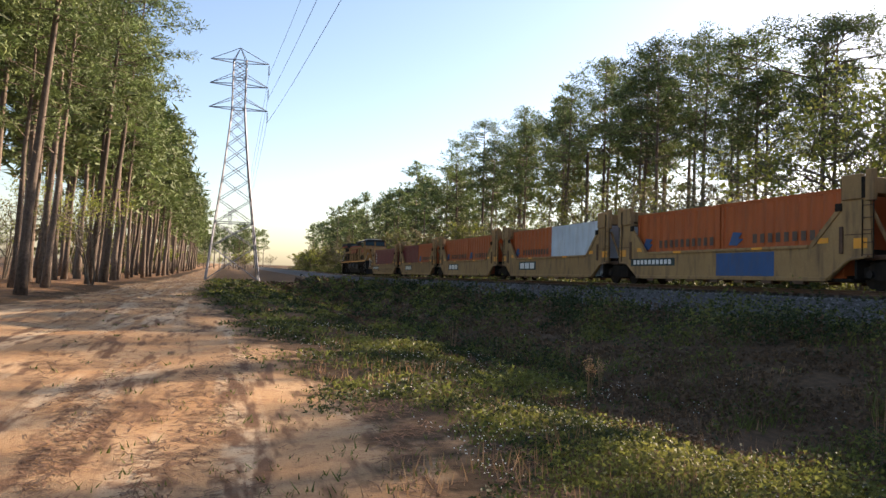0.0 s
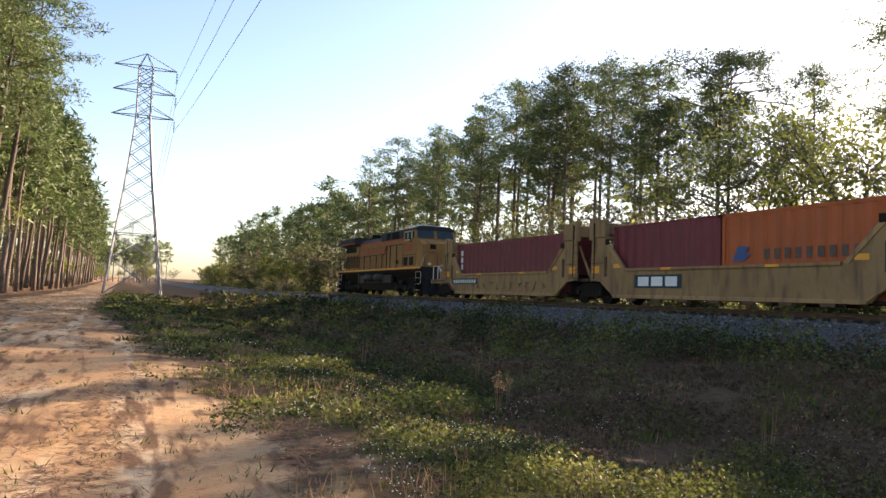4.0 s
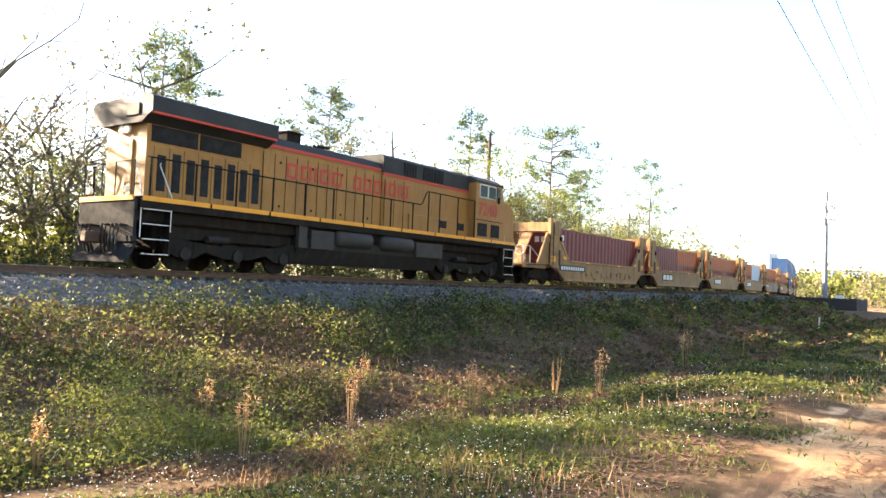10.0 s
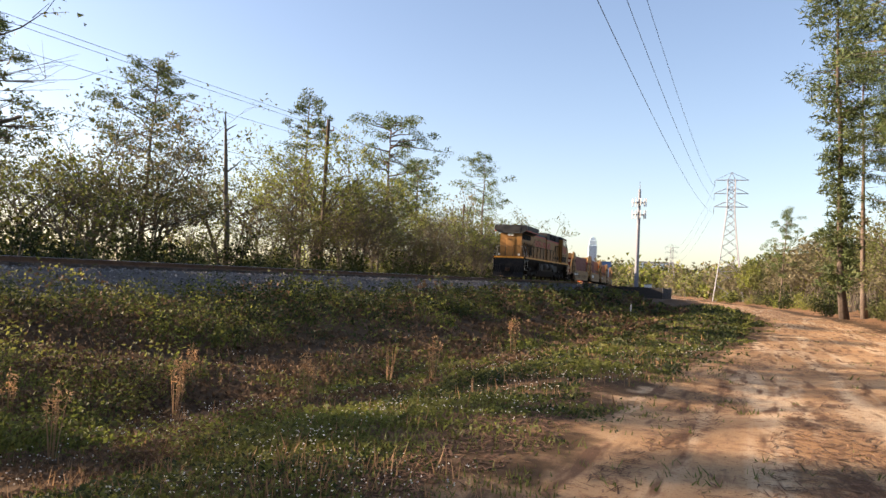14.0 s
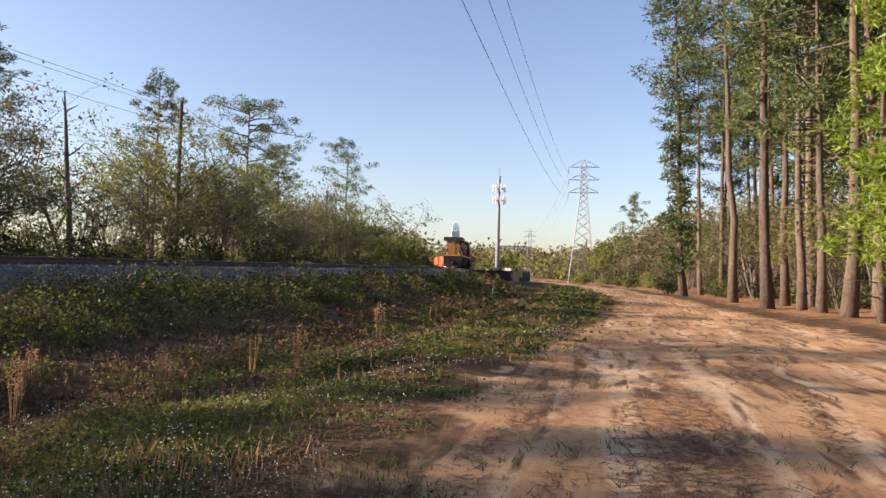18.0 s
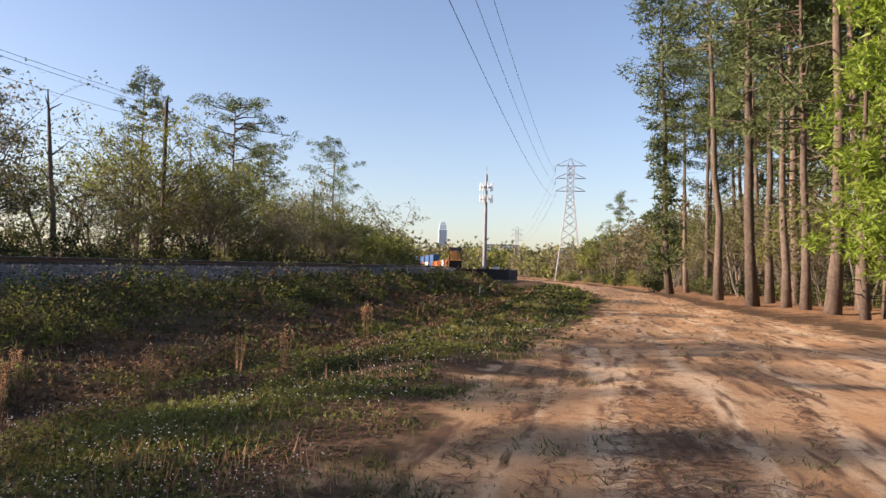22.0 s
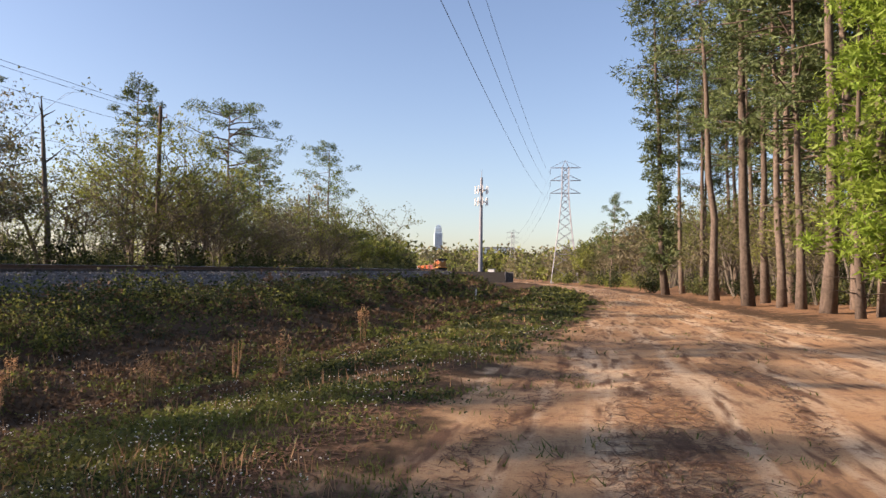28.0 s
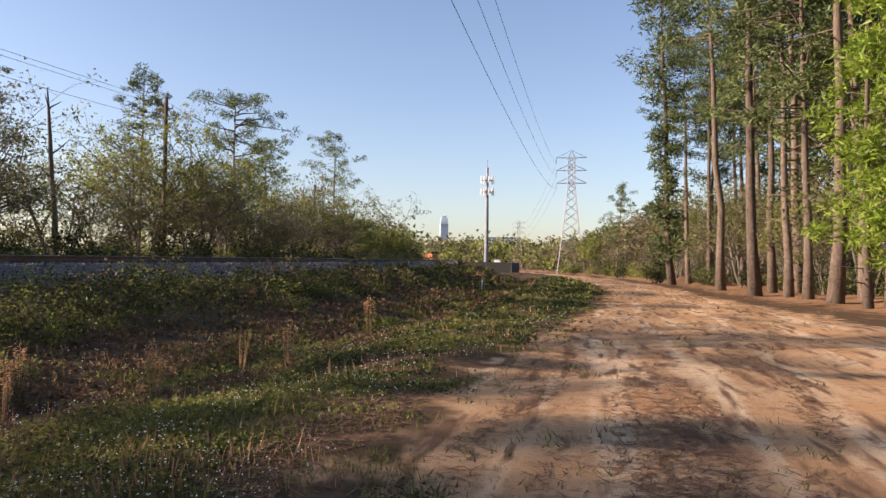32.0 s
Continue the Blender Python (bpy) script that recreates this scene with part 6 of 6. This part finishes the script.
stones("clods", clods, (0.003 + 0.0005 * rr[~few]) * G.uniform(0.5, 1.8, (~few).sum()), mat("dry_clods", (0.36, 0.22, 0.13), (0.20, 0.12, 0.075), 0.95, scale=3, island=0.4), "small clods and bits of bark on the clay", "clods")
def straw(name, x, y, r, material, label):
    """Fallen needles: long thin slivers that lie flat."""
    n = len(x)
    a = G.uniform(0, math.pi, n)
    way = np.stack([np.cos(a), np.sin(a), G.normal(size=n) * 0.06], -1)
    across = np.stack([-np.sin(a), np.cos(a), 0 * a], -1) * (0.003 + 0.0011 * r)[:, None]
    half = way * (G.uniform(0.04, 0.10, n) * (1 + r / 25))[:, None]
    c = np.stack([x, y, ground_z(x, y) + G.uniform(0.004, 0.014, n)], -1)
    v = np.stack([c - half - across, c - half + across, c + half], 1).reshape(-1, 3)
    return tagged(new(name, cloud(name, v, np.arange(n * 3).reshape(-1, 3), material)), label, "pine straw", kind="stuff")


x, y, r = scatter(150000, 2.4, 60)
wood = np.clip((-4.0 - (y - road_y(x))) / 3, 0, 1)
drift = patchy(x * 0.32 + 5, y * 2.1) + 0.45 * (patchy(x * 0.9, y * 4.7 + 3) - 0.5) + 0.25 * wood
keep = (bareness(x, y) + wood > 0.15) & (drift + 0.12 * G.normal(size=len(x)) > 0.56)
straw("pine_straw", x[keep], y[keep], r[keep], mat("brown_pine_straw", (0.22, 0.115, 0.06), (0.10, 0.055, 0.032), 0.9, scale=3, bump=0, island=0.5), "drifts of brown pine straw on the clay")
# stones of the ballast's near face
n = 17000
s = np.concatenate([G.normal(0, 26, n * 2 // 3), G.uniform(-110, 130, n // 3)])
o = G.uniform(-4.35, -0.9, len(s))
px, py = s, track_y(s) + o
rr = np.hypot(px, py)
stones("ballast_stones", np.stack([px, py, rail_z(s) + np.interp(o, (-4.3, -1.9, -1.2), (-1.05, -0.31, -0.27)) + 0.01], -1), (0.030 + 0.0006 * rr) * G.uniform(0.6, 1.5, len(s)), STONE, "loose grey crushed stone on the ballast", "stones")


def build_sedge(seed, high, label, plume=True):
    rs = np.random.default_rng(seed)
    t = thing("broomsedge_clump", Matrix(), label, "grass clump", "dry broomsedge clumps")
    head = []
    for k in range(7):
        a = rs.uniform(0, 2 * math.pi)
        tip = (math.cos(a) * rs.uniform(0.02, 0.14), math.sin(a) * rs.uniform(0.02, 0.14), high * rs.uniform(0.7, 1.0))
        pts = wander(rs, (math.cos(a) * 0.03, math.sin(a) * 0.03, -0.03), tip, 4, 0.05)
        part("stalk", Shape().tube(pts, [0.007, 0.006, 0.005, 0.002], 3, False), STRAW, t)
        head += [pts[3], (pts[2] + pts[3]) / 2]
    if plume:
        v, f = leaves(rs, head, [0.03] * len(head), 130, 0.016, 3.4, 3.4)
        tagged(part("plume", cloud("plume", v, f, PLUME), PLUME, t, "feathery pinkish-tan seed head"), kind="stuff")
    return t


SEDGE = [build_sedge(51, 0.75, "dry tan broomsedge clump with feathery plume"), build_sedge(52, 0.9, "tall dry reddish broomsedge clump in the ditch"), build_sedge(53, 0.7, "thin dry grass stalks standing in the weeds", False)]
for k, px, py, s in ((0, 12.2, 5.2, 1.1), (0, 9.5, 6.1, 1.0), (1, 21.0, 6.4, 1.5), (2, 12.9, 6.4, 1.2), (0, -11.2, 6.0, 0.9), (0, 5.4, 6.4, 1.0), (0, 8.0, 7.2, 1.0), (1, 8.7, 5.5, 0.8), (0, 2.2, 9.3, 0.9), (1, -12.3, 6.8, 0.8), (1, 9.2, 8.2, 0.9),
                     (0, 6.5, 8.5, 0.9), (1, 10.2, 8.9, 0.8), (2, 15.0, 7.4, 1.0), (2, 30.0, 7.0, 1.2), (1, -5.0, 7.4, 1.0), (2, -7.5, 8.2, 1.1), (0, 3.6, 7.2, 0.8), (1, 26.5, 8.2, 1.2), (2, -16.0, 8.0, 1.2), (2, -22.0, 7.0, 1.3)):
    ob = copy_thing(SEDGE[k], pose(px, py, float(ground_z(px, py)), 0, 0, px * 47))
    ob.scale = (s, s, s)
for k in SEDGE:
    for ob in (*k.children_recursive, k):
        bpy.data.objects.remove(ob)
slab = thing("concrete_block", pose(1.5, 14.4, float(ground_z(1.5, 14.4)) - 0.08, 2, 3, 12), "pale concrete block lying at the foot of the ballast", "block")
part("slab", Shape().box(-0.45, 0.45, -0.25, 0.25, 0, 0.26, 0.04), CONCRETE, slab)
part("lid", Shape().box(-0.5, 0.5, -0.29, 0.29, 0.26, 0.33, 0.02), CONCRETE, slab)
for px, py in ((62.0, 9.0),):
    post = thing("marker_post", pose(px, py, float(ground_z(px, py)) - 0.1, 2, 0, 0), "small white marker post in the grass", "post", "marker posts")
    part("post", Shape().tube([(0, 0, 0), (0, 0, 1.1)], 0.05, 8), WHITE, post)
    part("cap", Shape().tube([(0, 0, 1.1), (0, 0, 1.2)], [0.055, 0.03], 8), GALV, post)


# ---- the train runs ----
def motions():
    times = [0.0, 0.1] + [float(k) for k in range(1, 32)] + [31.9, 32.0]
    for ob, ahead, half, up in MOVING:
        rows = []
        for t in times:
            s = FRONT0 + SPEED * t + ahead
            a, _ = on_track(s - half)
            b, _ = on_track(s + half)
            w = b - a
            rows.append((t, Matrix.Translation((a + b) / 2 + Vector((0, 0, up))) @ Euler((0, -math.atan2(w.z, math.hypot(w.x, w.y)), math.atan2(w.y, w.x))).to_matrix().to_4x4()))
        walk(ob, rows)


motions()
